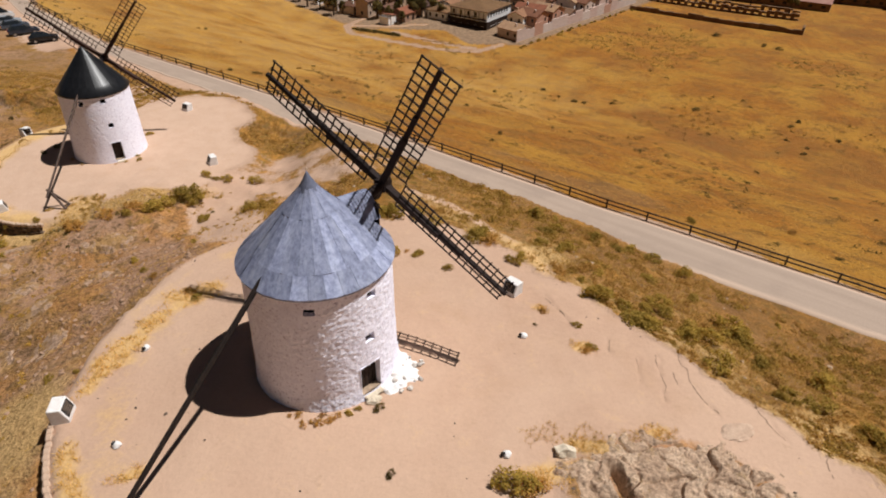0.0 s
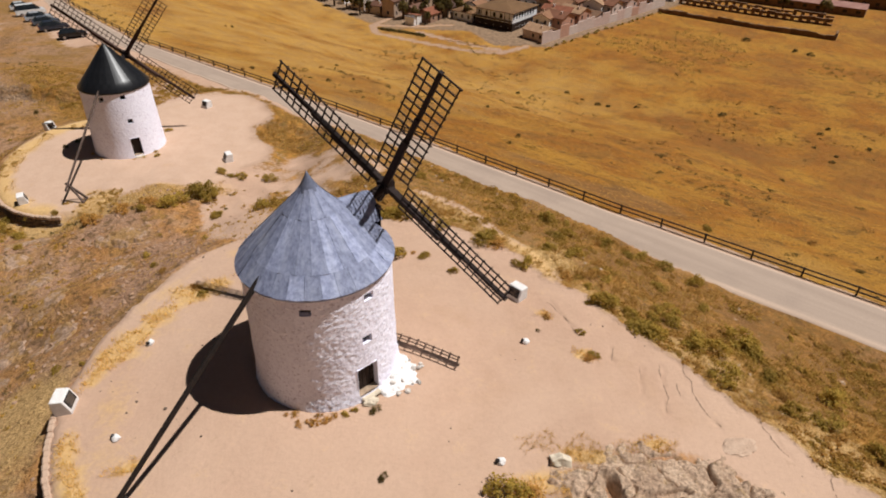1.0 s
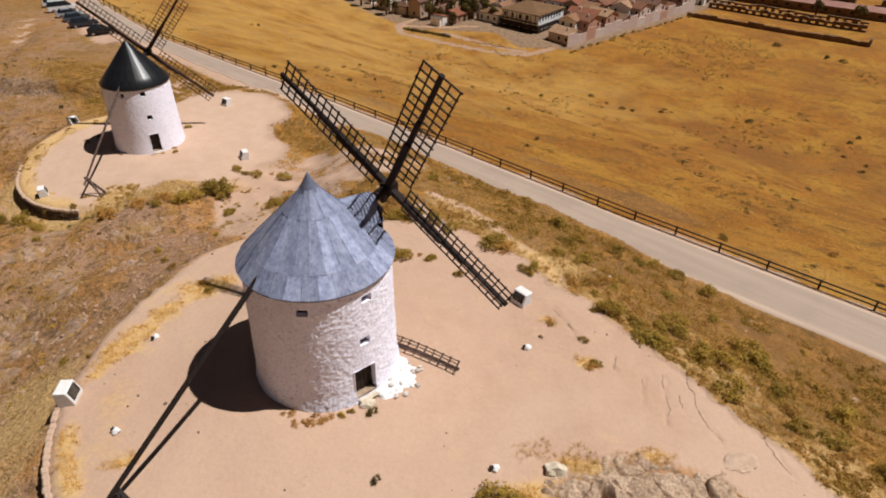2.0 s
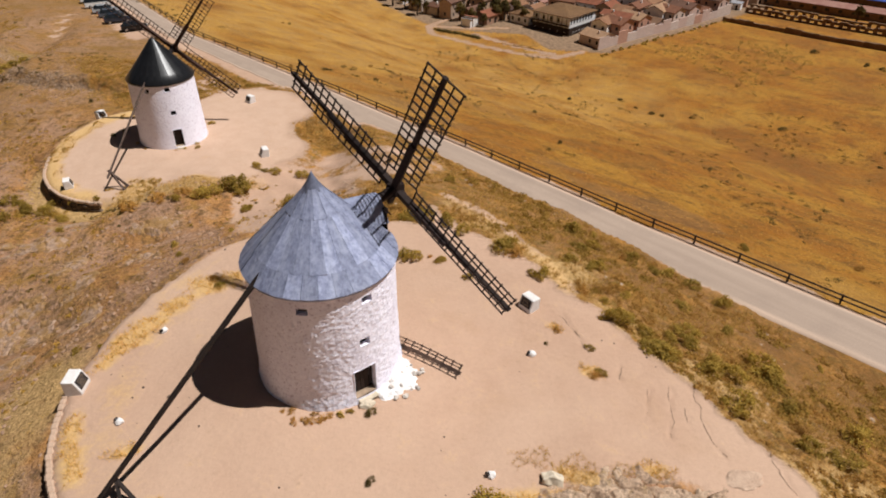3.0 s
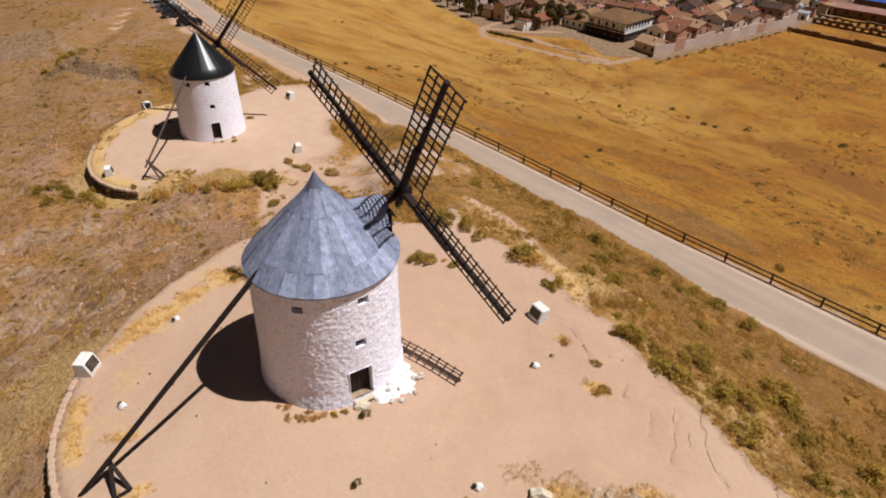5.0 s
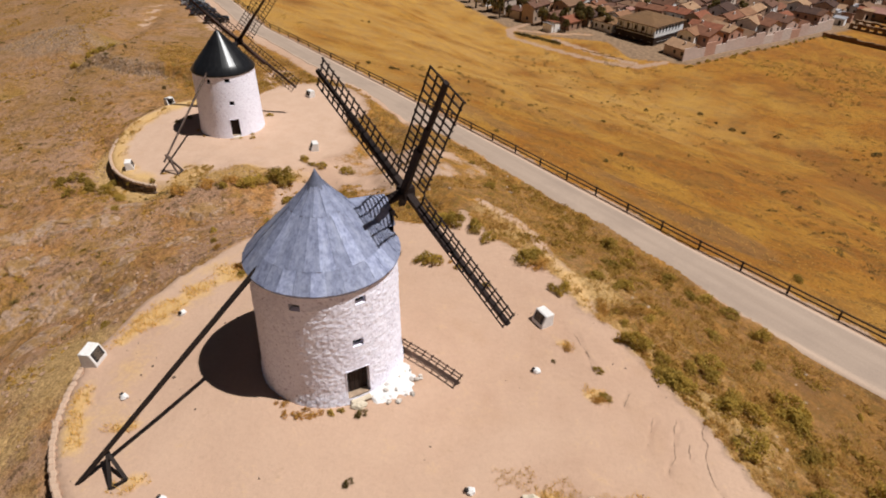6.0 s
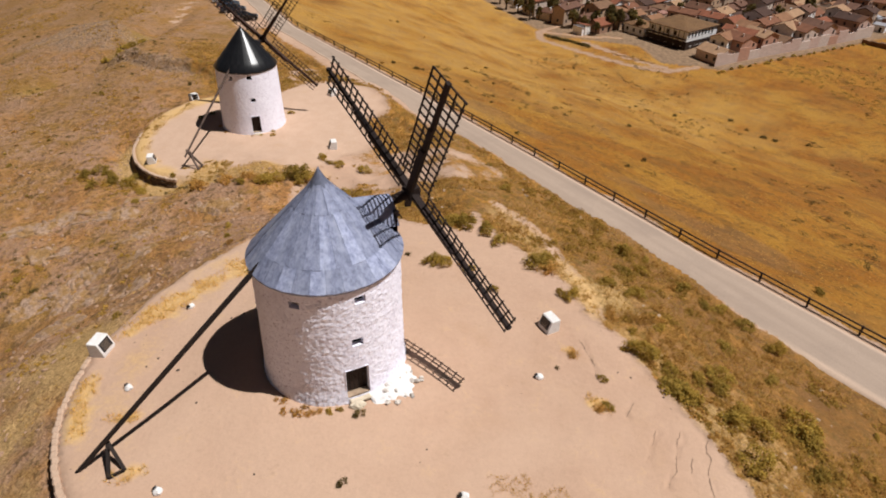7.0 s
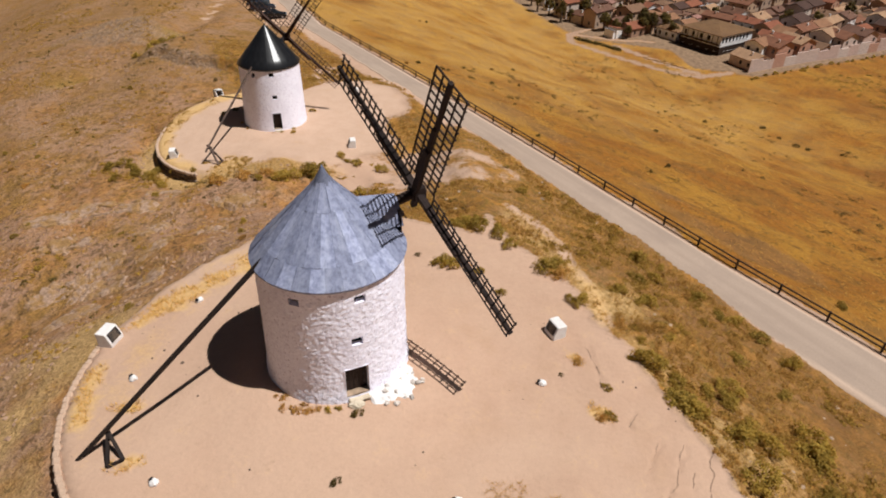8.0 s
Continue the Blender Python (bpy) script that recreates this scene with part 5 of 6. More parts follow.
for x, y, r, kind in ((8.0, 12.6, 0.8, "g"), (1.4, 9.9, 0.62, "g"), (2.1, 9.8, 0.7, "g"), (-0.3, 10.1, 0.3, "k"), (3.8, 9.9, 0.42, "g"), (3.1, 10.3, 0.3, "d"),
                      (5.8, 8.5, 0.5, "g"), (2.9, -3.2, 0.4, "k"), (3.75, -6.55, 0.36, "k"), (13.2, 1.5, 0.55, "d"), (13.5, 1.8, 0.4, "g"), (13.0, 3.5, 0.35, "g"), (11.2, 4.7, 0.4, "d"), (10.7, 3.5, 0.22, "k"),
                      (18.9, 7.8, 0.9, "g"), (19.5, 4.5, 0.8, "g"), (23.1, 6.6, 1.0, "g"), (27.2, 26.0, 0.6, "g"), (1.3, 15.4, 0.9, "g"), (9.1, -6.75, 0.95, "g"), (9.7, -7.0, 0.8, "d"),
                      (3.9, 10.0, 0.45, "g"), (9.6, 9.6, 0.5, "g"), (-10.4, 20.1, 0.75, "g"), (-13.8, 19.4, 0.6, "g"), (-11.8, 26.6, 0.8, "g"), (-8.75, 5.3, 0.42, "g"),
                      (-9.4, 5.9, 0.5, "d"), (16.7, 4.4, 0.7, "g"), (24.7, -0.6, 0.9, "g"), (26.8, -2.2, 0.9, "g"), (0.2, -4.15, 0.4, "d"), (0.8, -3.95, 0.35, "d"), (1.6, -3.55, 0.3, "g"), (-0.4, -4.3, 0.3, "d"), (2.0, 15.0, 0.8, "g"), (3.4, 14.6, 0.7, "g"),
                      (-24.2, 18.9, 1.2, "d"), (-22.0, 19.8, 1.1, "d"), (-20.0, 20.6, 0.8, "d"), (-16.2, 27.0, 0.6, "g"), (-15.2, 26.3, 0.5, "g"), (-14.2, 26.4, 0.6, "g"), (-42.6, 40.8, 0.5, "k"), (-25.0, 35.6, 0.5, "g"),
                      (-23.6, 29.9, 0.35, "g"), (-29.8, 29.7, 0.3, "d"), (-33.3, 31.0, 0.5, "k"), (-32.6, 32.2, 0.5, "k"), (-33.0, 19.3, 0.9, "g"), (-35.0, 19.6, 0.9, "g"), (-37.2, 20.4, 1.0, "g"), (-30.5, 18.2, 0.8, "g"),
                      (10.2, 9.6, 0.7, "g"), (7.5, 12.1, 0.8, "g"), (8.4, 11.8, 0.9, "d"), (4.7, 13.6, 0.7, "g"), (14.5, 6.2, 0.8, "g"), (16.5, 4.3, 0.9, "g"), (17.1, 4.1, 0.7, "g"), (19.3, 3.8, 0.7, "g"), (20.6, 4.3, 0.8, "g"), (20.2, 1.4, 0.9, "g"), (12.7, 8.9, 0.6, "d"), (13.9, 9.7, 0.6, "d"), (15.4, 10.0, 0.5, "g"), (17.8, 6.7, 0.6, "g"), (18.7, 6.6, 0.7, "g"), (23.0, 5.9, 0.8, "g"), (23.4, 5.3, 0.8, "g"), (23.5, 3.2, 0.6, "g"), (23.4, 1.3, 0.7, "d"), (26.6, 2.3, 0.9, "g"), (23.3, -0.2, 0.7, "g"), (22.7, 14.5, 0.8, "g"), (19.4, 12.1, 0.6, "g"), (12.4, 19.8, 0.7, "g"), (16.3, 17.4, 0.7, "d"), (19.2, 17.1, 0.7, "g"), (20.8, 16.1, 0.8, "g"), (11.9, 12.9, 0.6, "g"), (13.5, 13.0, 0.6, "g"),
                      (-35.4, 17.5, 0.7, "g"), (-34.6, 19.2, 0.6, "g"), (-33.3, 20.6, 0.6, "g"), (-30.6, 20.2, 0.5, "g"), (-28.2, 20.2, 0.5, "g"), (-38.1, 19.2, 0.7, "g"), (-36.6, 20.5, 0.6, "g"), (-17.9, 20.7, 1.1, "g"), (-16.2, 22.6, 1.3, "g"), (-15.4, 22.0, 1.0, "g"), (-19.9, 19.4, 0.6, "g"), (-13.9, 19.6, 0.5, "g"),
                      (-63.2, 47.9, 0.8, "g"), (-62.3, 49.7, 0.9, "g"), (-63.1, 51.6, 0.8, "g"), (-63.4, 53.5, 0.9, "g"), (-64.1, 56.4, 0.8, "g"), (-60.8, 48.0, 0.6, "g"),
                      (-24.7, 29.5, 0.25, "g"), (-24.1, 30.7, 0.3, "g"), (-25.4, 29.0, 0.22, "d"), (-28.4, 28.7, 0.22, "d"), (-0.7, -3.75, 0.28, "d"), (0.4, -3.75, 0.26, "d"), (1.1, -3.65, 0.25, "d"), (1.95, -3.3, 0.26, "g"), (-1.1, -3.8, 0.22, "d"), (99.6, 219.2, 1.6, "k"), (112.3, 207.2, 1.3, "k"), (116.0, 203.0, 1.2, "k"), (70.2, 144.3, 1.2, "k"), (91.5, 134.0, 0.9, "k"), (94.8, 137.3, 0.8, "k"), (87.5, 117.4, 0.9, "k"), (86.8, 125.4, 0.7, "k"), (90.0, 121.0, 0.7, "k"), (68.6, 99.0, 0.8, "k"), (99.8, 126.0, 0.9, "k"), (30.0, 157.4, 0.9, "k"), (34.0, 152.0, 0.7, "k"), (37.8, 148.4, 1.0, "k"), (40.5, 147.5, 0.7, "k"), (48.3, 147.8, 0.8, "k")):
    bush(x, y, r * (1.2 if r > 0.55 else 1.0), kind)
for i in range(190):
    u, s = bush_rnd.uniform(-36, 60), bush_rnd.uniform(11, 25.6)
    x, y = from_su(s, u)
    if plat1(x, y) < 0.3 or plat2(x, y) < 0.4 or (thin_ground(x, y) > 0.5 and i % 3) or float(vnoise(x, y, 7, 30)) < -0.15:
        continue
    bush(x, y, bush_rnd.uniform(0.3, 0.8), "g" if bush_rnd.random() < 0.7 else "d")
for i in range(60):
    u, s = bush_rnd.uniform(10, 75), bush_rnd.uniform(-24, 4)
    x, y = from_su(s, u)
    if plat1(x, y) < 0.6 or plat2(x, y) < 0.6:
        continue
    bush(x, y, bush_rnd.uniform(0.2, 0.55), "g" if bush_rnd.random() < 0.6 else "d")
for i in range(80):
    u, s = bush_rnd.uniform(-60, 130), 34 + 120 * bush_rnd.random() ** 1.2
    x, y = from_su(s, u)
    if float(vnoise(x, y, 30, 31)) < -0.1:
        continue
    bush(x, y, bush_rnd.uniform(0.25, 0.6) * (1 + s / 200), "k" if bush_rnd.random() < 0.6 else "d")


def tufts(name, label, material, points, tall, blades, seed, width=0.02, lean=0.5):
    """Many grass blades as one mesh; points: rows of x and y."""
    rs = np.random.RandomState(seed)
    n = len(points)
    base = np.repeat(np.column_stack([points, height(points[:, 0], points[:, 1]) - 0.01]), blades, 0)
    m = len(base)
    size = np.repeat(rs.uniform(0.5, 1.2, n), blades) * tall
    a = rs.uniform(0, 2 * np.pi, m)
    out = np.column_stack([np.cos(a), np.sin(a), np.zeros(m)])
    side = np.column_stack([-np.sin(a), np.cos(a), np.zeros(m)]) * width * rs.uniform(0.7, 1.6, (m, 1))
    foot = base + out * rs.uniform(0, 0.12, (m, 1)) * (tall / 0.3)
    tip = foot + out * (size * lean * rs.uniform(0.3, 1.3, m))[:, None]
    tip[:, 2] += size * rs.uniform(0.6, 1.1, m)
    co = np.stack([foot - side, foot + side, tip], 1).reshape(-1, 3)
    me = bpy.data.meshes.new(name)
    me.vertices.add(len(co))
    me.vertices.foreach_set("co", co.astype(np.float32).ravel())
    me.loops.add(len(co))
    me.loops.foreach_set("vertex_index", np.arange(len(co), dtype=np.int32))
    me.polygons.add(m)
    me.polygons.foreach_set("loop_start", (np.arange(m) * 3).astype(np.int32))
    me.update(calc_edges=True)
    me.materials.append(material)
    return tagged(new(name, me), label, "grass", kind="stuff")


def scatter(count, u0, u1, s0, s1, keep, seed):
    rs = np.random.RandomState(seed)
    u, s = rs.uniform(u0, u1, count), rs.uniform(s0, s1, count)
    x, y = from_su(s, u)
    ok = keep(x, y, s, u)
    return np.column_stack([x[ok], y[ok]])


def scrub(name, label, material, points, low, high, leaves, seed, tall=0.5):
    """Low leafy clumps past counting, joined into one mesh."""
    rs = np.random.RandomState(seed)
    n = len(points)
    size = rs.uniform(low, high, n)
    k = n * leaves
    d = rs.normal(size=(k, 3))
    d /= np.linalg.norm(d, axis=1, keepdims=True)
    d[:, 2] = np.abs(d[:, 2])
    knot = rs.normal(0, 0.42, (n, 4, 3)) * (1, 1, 0)
    own = np.repeat(np.arange(n), leaves)
    p = (knot[own, rs.randint(0, 4, k)] + d * rs.uniform(0.3, 0.75, (k, 1))) * (1, 1, tall) * size[own][:, None]
    p += np.column_stack([points, height(points[:, 0], points[:, 1])])[own]
    face = d + 0.4 * rs.normal(size=(k, 3)) + (0, 0, 0.3)
    face /= np.linalg.norm(face, axis=1, keepdims=True)
    a = np.cross(face, rs.normal(size=(k, 3)))
    a /= np.linalg.norm(a, axis=1, keepdims=True) + 1e-6
    b = np.cross(face, a)
    grow = (0.5 + size[own])[:, None] * rs.uniform(0.6, 1.3, (k, 1))
    a, b = a * 0.08 * grow, b * 0.045 * grow
    co = np.stack([p - a, p + b, p + a, p - b], 1).reshape(-1, 3)
    me = bpy.data.meshes.new(name)
    me.vertices.add(4 * k)
    me.vertices.foreach_set("co", co.astype(np.float32).ravel())
    me.loops.add(4 * k)
    me.loops.foreach_set("vertex_index", np.arange(4 * k, dtype=np.int32))
    me.polygons.add(k)
    me.polygons.foreach_set("loop_start", (np.arange(k) * 4).astype(np.int32))
    me.update(calc_edges=True)
    me.materials.append(material)
    return tagged(new(name, me), label, "scrub", kind="stuff")


outside = lambda x, y: (plat1(x, y) > -0.1) & (plat2(x, y) > -0.1)
slope = scatter(16000, -40, 75, 9, 27, lambda x, y, s, u: outside(x, y) & (thin_ground(x, y) < 0.5) & (vnoise(x, y, 3.5, 40) > -0.35) & (s - road_shift(u) < 26.0), 1)
scrub("slope_scrub", "low olive scrub covering the slope above the road", M_LEAF, scatter(2200, -38, 70, 10, 26, lambda x, y, s, u: (plat1(x, y) > 0.25) & (thin_ground(x, y) < 0.4) & (plat2(x, y) > 0.5) & (vnoise(x, y, 4.5, 60) + 0.5 * vnoise(x, y, 1.5, 61) > 0.0 + 0.012 * np.maximum(plat1(x, y) - 3, 0)) & (s - road_shift(u) < 26.0), 21), 0.22, 0.6, 110, 22, 0.45)
scrub("dry_scrub", "dry straw-coloured scrub among the slope's bushes", M_LEAF_DRY, scatter(3600, -38, 70, 10, 26, lambda x, y, s, u: (plat1(x, y) > 0.0) & (plat2(x, y) > 0.2) & (thin_ground(x, y) < 0.4) & (vnoise(x, y, 3.5, 62) > -0.1) & (s - road_shift(u) < 26.2), 23), 0.16, 0.45, 80, 24, 0.4)
scrub("hillside_scrub", "small dusty tussocks on the stony hillside", M_LEAF, scatter(9500, 4, 150, -52, 14, lambda x, y, s, u: (plat1(x, y) > 0.7) & (plat2(x, y) > 0.7) & (vnoise(x, y, 6.5, 63) + 0.6 * vnoise(x, y, 2, 64) > 0.25), 25), 0.12, 0.4, 40, 26, 0.45)
scrub("hillside_shrubs", "dark dry shrubs dotted over the stony hillside", M_LEAF_DARK, scatter(2600, 10, 150, -52, 16, lambda x, y, s, u: (plat1(x, y) > 1.0) & (plat2(x, y) > 1.0) & (vnoise(x, y, 9, 97) + 0.8 * vnoise(x, y, 3, 98) > 0.35), 45), 0.14, 0.42, 56, 46, 0.5)
scrub("field_scrub", "small dark tussocks dotted over the sloping field", M_LEAF_DARK, scatter(4200, -110, 150, 34, 200, lambda x, y, s, u: (vnoise(x, y, 28, 65) + 0.7 * vnoise(x, y, 7, 66) > 0.3) & (town_inside(x, y) < -6), 27), 0.25, 1.0, 45, 28, 0.5)
scrub("field_weeds", "patch of green weeds in the upper part of the field", M_WEED, scatter(6500, -60, 100, 130, 270, lambda x, y, s, u: (np.minimum(np.hypot((x - 76) / 22, (y - 207) / 22), np.hypot((x - 119) / 22, (y - 186) / 17)) + 0.8 * vnoise(x, y, 9, 67) + 0.4 * vnoise(x, y, 3, 68) < 0.75) & (town_inside(x, y) < -4), 31), 0.35, 0.8, 40, 32, 0.4)
scrub("wall_foot_scrub", "low green scrub below the far terrace wall", M_LEAF, scatter(5000, -20, 80, -30, 8, lambda x, y, s, u: (line_distance(x, y, [(-39.5, 18.8), (-35, 18.6), (-31.5, 19.0), (-28, 19.6)]) + 0.8 * vnoise(x, y, 1.4, 69) < 1.0) & (plat2(x, y) > 0.25), 33), 0.25, 0.6, 90, 34, 0.45)
tufts("slope_grass", "dry straw grass on the slope above the road", M_STRAW, slope, 0.24, 12, 2, 0.012, 1.1)
west = scatter(26000, 5, 110, -40, 9, lambda x, y, s, u: outside(x, y) & (vnoise(x, y, 5, 41) > -0.2), 3)
tufts("west_grass", "thin dry grass on the stony hillside", M_STRAW, west, 0.1, 8, 4, 0.009, 1.4)
def in_gold(x, y):
    """True inside the golden patches of the near terrace."""
    found = np.zeros(np.shape(x), bool)
    for cx, cy, ax, ay, deg in GOLD_PATCHES:
        ca, sa = math.cos(radians(deg)), math.sin(radians(deg))
        gx, gy = ((x - cx) * ca + (y - cy) * sa) / ax, ((y - cy) * ca - (x - cx) * sa) / ay
        found |= np.hypot(gx, gy) + 0.45 * vnoise(x, y, 0.8, 90) + 0.3 * vnoise(x, y, 0.3, 91) < 0.85
    return found


patches = scatter(42000, -22, 20, -16, 14, lambda x, y, s, u: in_gold(x, y), 41)
tufts("patch_grass", "soft golden grass in patches on the near terrace", M_GOLD, patches, 0.2, 6, 42, 0.01, 1.1)
ring = scatter(90000, -20, 60, -16, 14, lambda x, y, s, u: ((plat2(x, y) < 0.0) & (plat2(x, y) > -2.0) & (x < -29) & (y > 22) & (vnoise(x, y, 1.4, 16) > 0.15)) | (np.hypot(x + 25.6, y - 21.2) + 0.9 * vnoise(x, y, 1.5, 53) < 2.0) | (np.hypot((x - 13.2) / 3.6, (y + 4.1) / 0.7) + 0.8 * vnoise(x, y, 0.9, 54) < 0.7) | ((plat2(x, y) > -0.9) & (plat2(x, y) < 1.8) & (y < 24) & (x > -27)), 5)
tufts("terrace_grass", "golden dry grass along the terrace edges", M_GOLD, ring, 0.12, 7, 6, 0.008, 1.2)
scrub("terrace_tussocks", "golden straw tussocks along the far terrace's edge", M_GOLD, scatter(9000, -20, 70, -16, 14, lambda x, y, s, u: ((plat2(x, y) < -0.1) & (plat2(x, y) > -2.1) & (x < -29) & (y > 22.5) & (vnoise(x, y, 1.1, 15) > 0.1)) | (np.hypot(x + 25.6, y - 21.2) + 0.9 * vnoise(x, y, 1.5, 53) < 2.1), 29), 0.14, 0.38, 70, 30, 0.35)
far_field = scatter(14000, -70, 120, 32.6, 100, lambda x, y, s, u: (vnoise(x, y, 9, 42) > -0.3) & (s - road_shift(u) > 32.4), 7)
tufts("field_grass", "golden dry grass across the sloping field", M_STRAW, far_field, 0.14, 6, 8, 0.014, 1.2)


def pebbles(name, label, points, low, high, seed, material):
    """Loose stones as one mesh."""
    rs = np.random.RandomState(seed)
    phi = (1 + 5 ** 0.5) / 2
    unit = np.array([(-1, phi, 0), (1, phi, 0), (-1, -phi, 0), (1, -phi, 0), (0, -1, phi), (0, 1, phi), (0, -1, -phi), (0, 1, -phi), (phi, 0, -1), (phi, 0, 1), (-phi, 0, -1), (-phi, 0, 1)]) / 1.9
    tri = np.array([(0, 11, 5), (0, 5, 1), (0, 1, 7), (0, 7, 10), (0, 10, 11), (1, 5, 9), (5, 11, 4), (11, 10, 2), (10, 7, 6), (7, 1, 8), (3, 9, 4), (3, 4, 2), (3, 2, 6), (3, 6, 8), (3, 8, 9), (4, 9, 5), (2, 4, 11), (6, 2, 10), (8, 6, 7), (9, 8, 1)])
    n = len(points)
    size = low + (high - low) * rs.rand(n) ** 2.5
    shape = np.column_stack([size * rs.uniform(0.8, 1.7, n), size, size * rs.uniform(0.35, 0.7, n)])
    a = rs.uniform(0, np.pi, n)
    v = unit[None] * shape[:, None] * rs.uniform(0.7, 1.25, (n, 12, 1))
    x = v[..., 0] * np.cos(a)[:, None] - v[..., 1] * np.sin(a)[:, None] + points[:, :1]
    y = v[..., 0] * np.sin(a)[:, None] + v[..., 1] * np.cos(a)[:, None] + points[:, 1:]
    z = v[..., 2] + (height(points[:, 0], points[:, 1]) + size * 0.12)[:, None]
    co = np.stack([x, y, z], -1).reshape(-1, 3)
    faces = (tri[None] + 12 * np.arange(n)[:, None, None]).reshape(-1, 3)
    me = bpy.data.meshes.new(name)
    me.from_pydata(co.tolist(), [], faces.tolist())
    me.materials.append(material)
    return tagged(new(name, me), label, "stones", kind="stuff")


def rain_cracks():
    """Narrow jagged strips over the sand: rain cracks, their soil and shade in one colour."""
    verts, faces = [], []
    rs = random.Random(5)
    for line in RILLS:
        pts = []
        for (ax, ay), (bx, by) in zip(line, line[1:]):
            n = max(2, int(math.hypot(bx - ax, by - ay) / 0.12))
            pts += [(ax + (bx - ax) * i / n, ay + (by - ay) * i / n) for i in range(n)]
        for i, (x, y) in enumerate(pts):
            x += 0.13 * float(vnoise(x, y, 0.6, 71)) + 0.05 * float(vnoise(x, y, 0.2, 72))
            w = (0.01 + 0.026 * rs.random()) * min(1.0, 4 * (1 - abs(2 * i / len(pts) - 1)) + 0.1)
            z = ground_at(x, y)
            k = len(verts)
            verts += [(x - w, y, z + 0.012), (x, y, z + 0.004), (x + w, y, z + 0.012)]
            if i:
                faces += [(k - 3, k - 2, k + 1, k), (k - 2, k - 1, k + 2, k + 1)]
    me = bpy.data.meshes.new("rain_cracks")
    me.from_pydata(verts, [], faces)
    me.materials.append(M_CRACK_DARK)
    tagged(new("rain_cracks", me), "narrow dark strips for the soil and shade of rain cracks across the bare sand", "cracks", kind="stuff")


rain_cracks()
pebbles("hillside_stones", "loose grey stones scattered over the hillside", scatter(15000, 5, 100, -34, 8, lambda x, y, s, u: outside(x, y) & (vnoise(x, y, 6, 44) + 0.5 * vnoise(x, y, 2, 47) > 0.05), 9), 0.02, 0.17, 10, M_RUBBLESTONE)
pebbles("slope_stones", "loose pale stones on the slope above the road", scatter(700, -40, 60, 10, 26, lambda x, y, s, u: outside(x, y) & (vnoise(x, y, 6, 45) > 0.05), 11), 0.03, 0.16, 12, M_STONE)
pebbles("terrace_gravel", "small stones lying on the bare sand", scatter(520, -26, 20, -14, 14, lambda x, y, s, u: (plat1(x, y) < 0.3) & (np.hypot(x, y) > 4) & ((vnoise(x, y, 3, 46) > 0.35) | (plat1(x, y) > -0.7)), 13), 0.025, 0.1, 14, M_WALLSTONE)

# ---- parked cars ----
M_TYRE = plain("tyre_rubber", (0.012, 0.012, 0.012), (0.02, 0.02, 0.02), 8, 0.85)
M_RIM = plain("alloy_rim", (0.4, 0.4, 0.42), (0.5, 0.5, 0.52), 8, 0.35, 0.9)
M_CARGLASS = plain("dark_car_glass", (0.015, 0.018, 0.022), (0.025, 0.03, 0.035), 2, 0.06)
M_LAMP = plain("clear_lamp", (0.7, 0.7, 0.7), (0.6, 0.6, 0.6), 5, 0.1)
M_TAIL = plain("red_lamp", (0.35, 0.02, 0.02), (0.3, 0.02, 0.02), 5, 0.2)


def paint(name, c):
    m = plain(name, c, tuple(v * 0.85 for v in c), 2, 0.25)
    m.node_tree.nodes["Principled BSDF"].inputs["Coat Weight"].default_value = 0.6
    return m


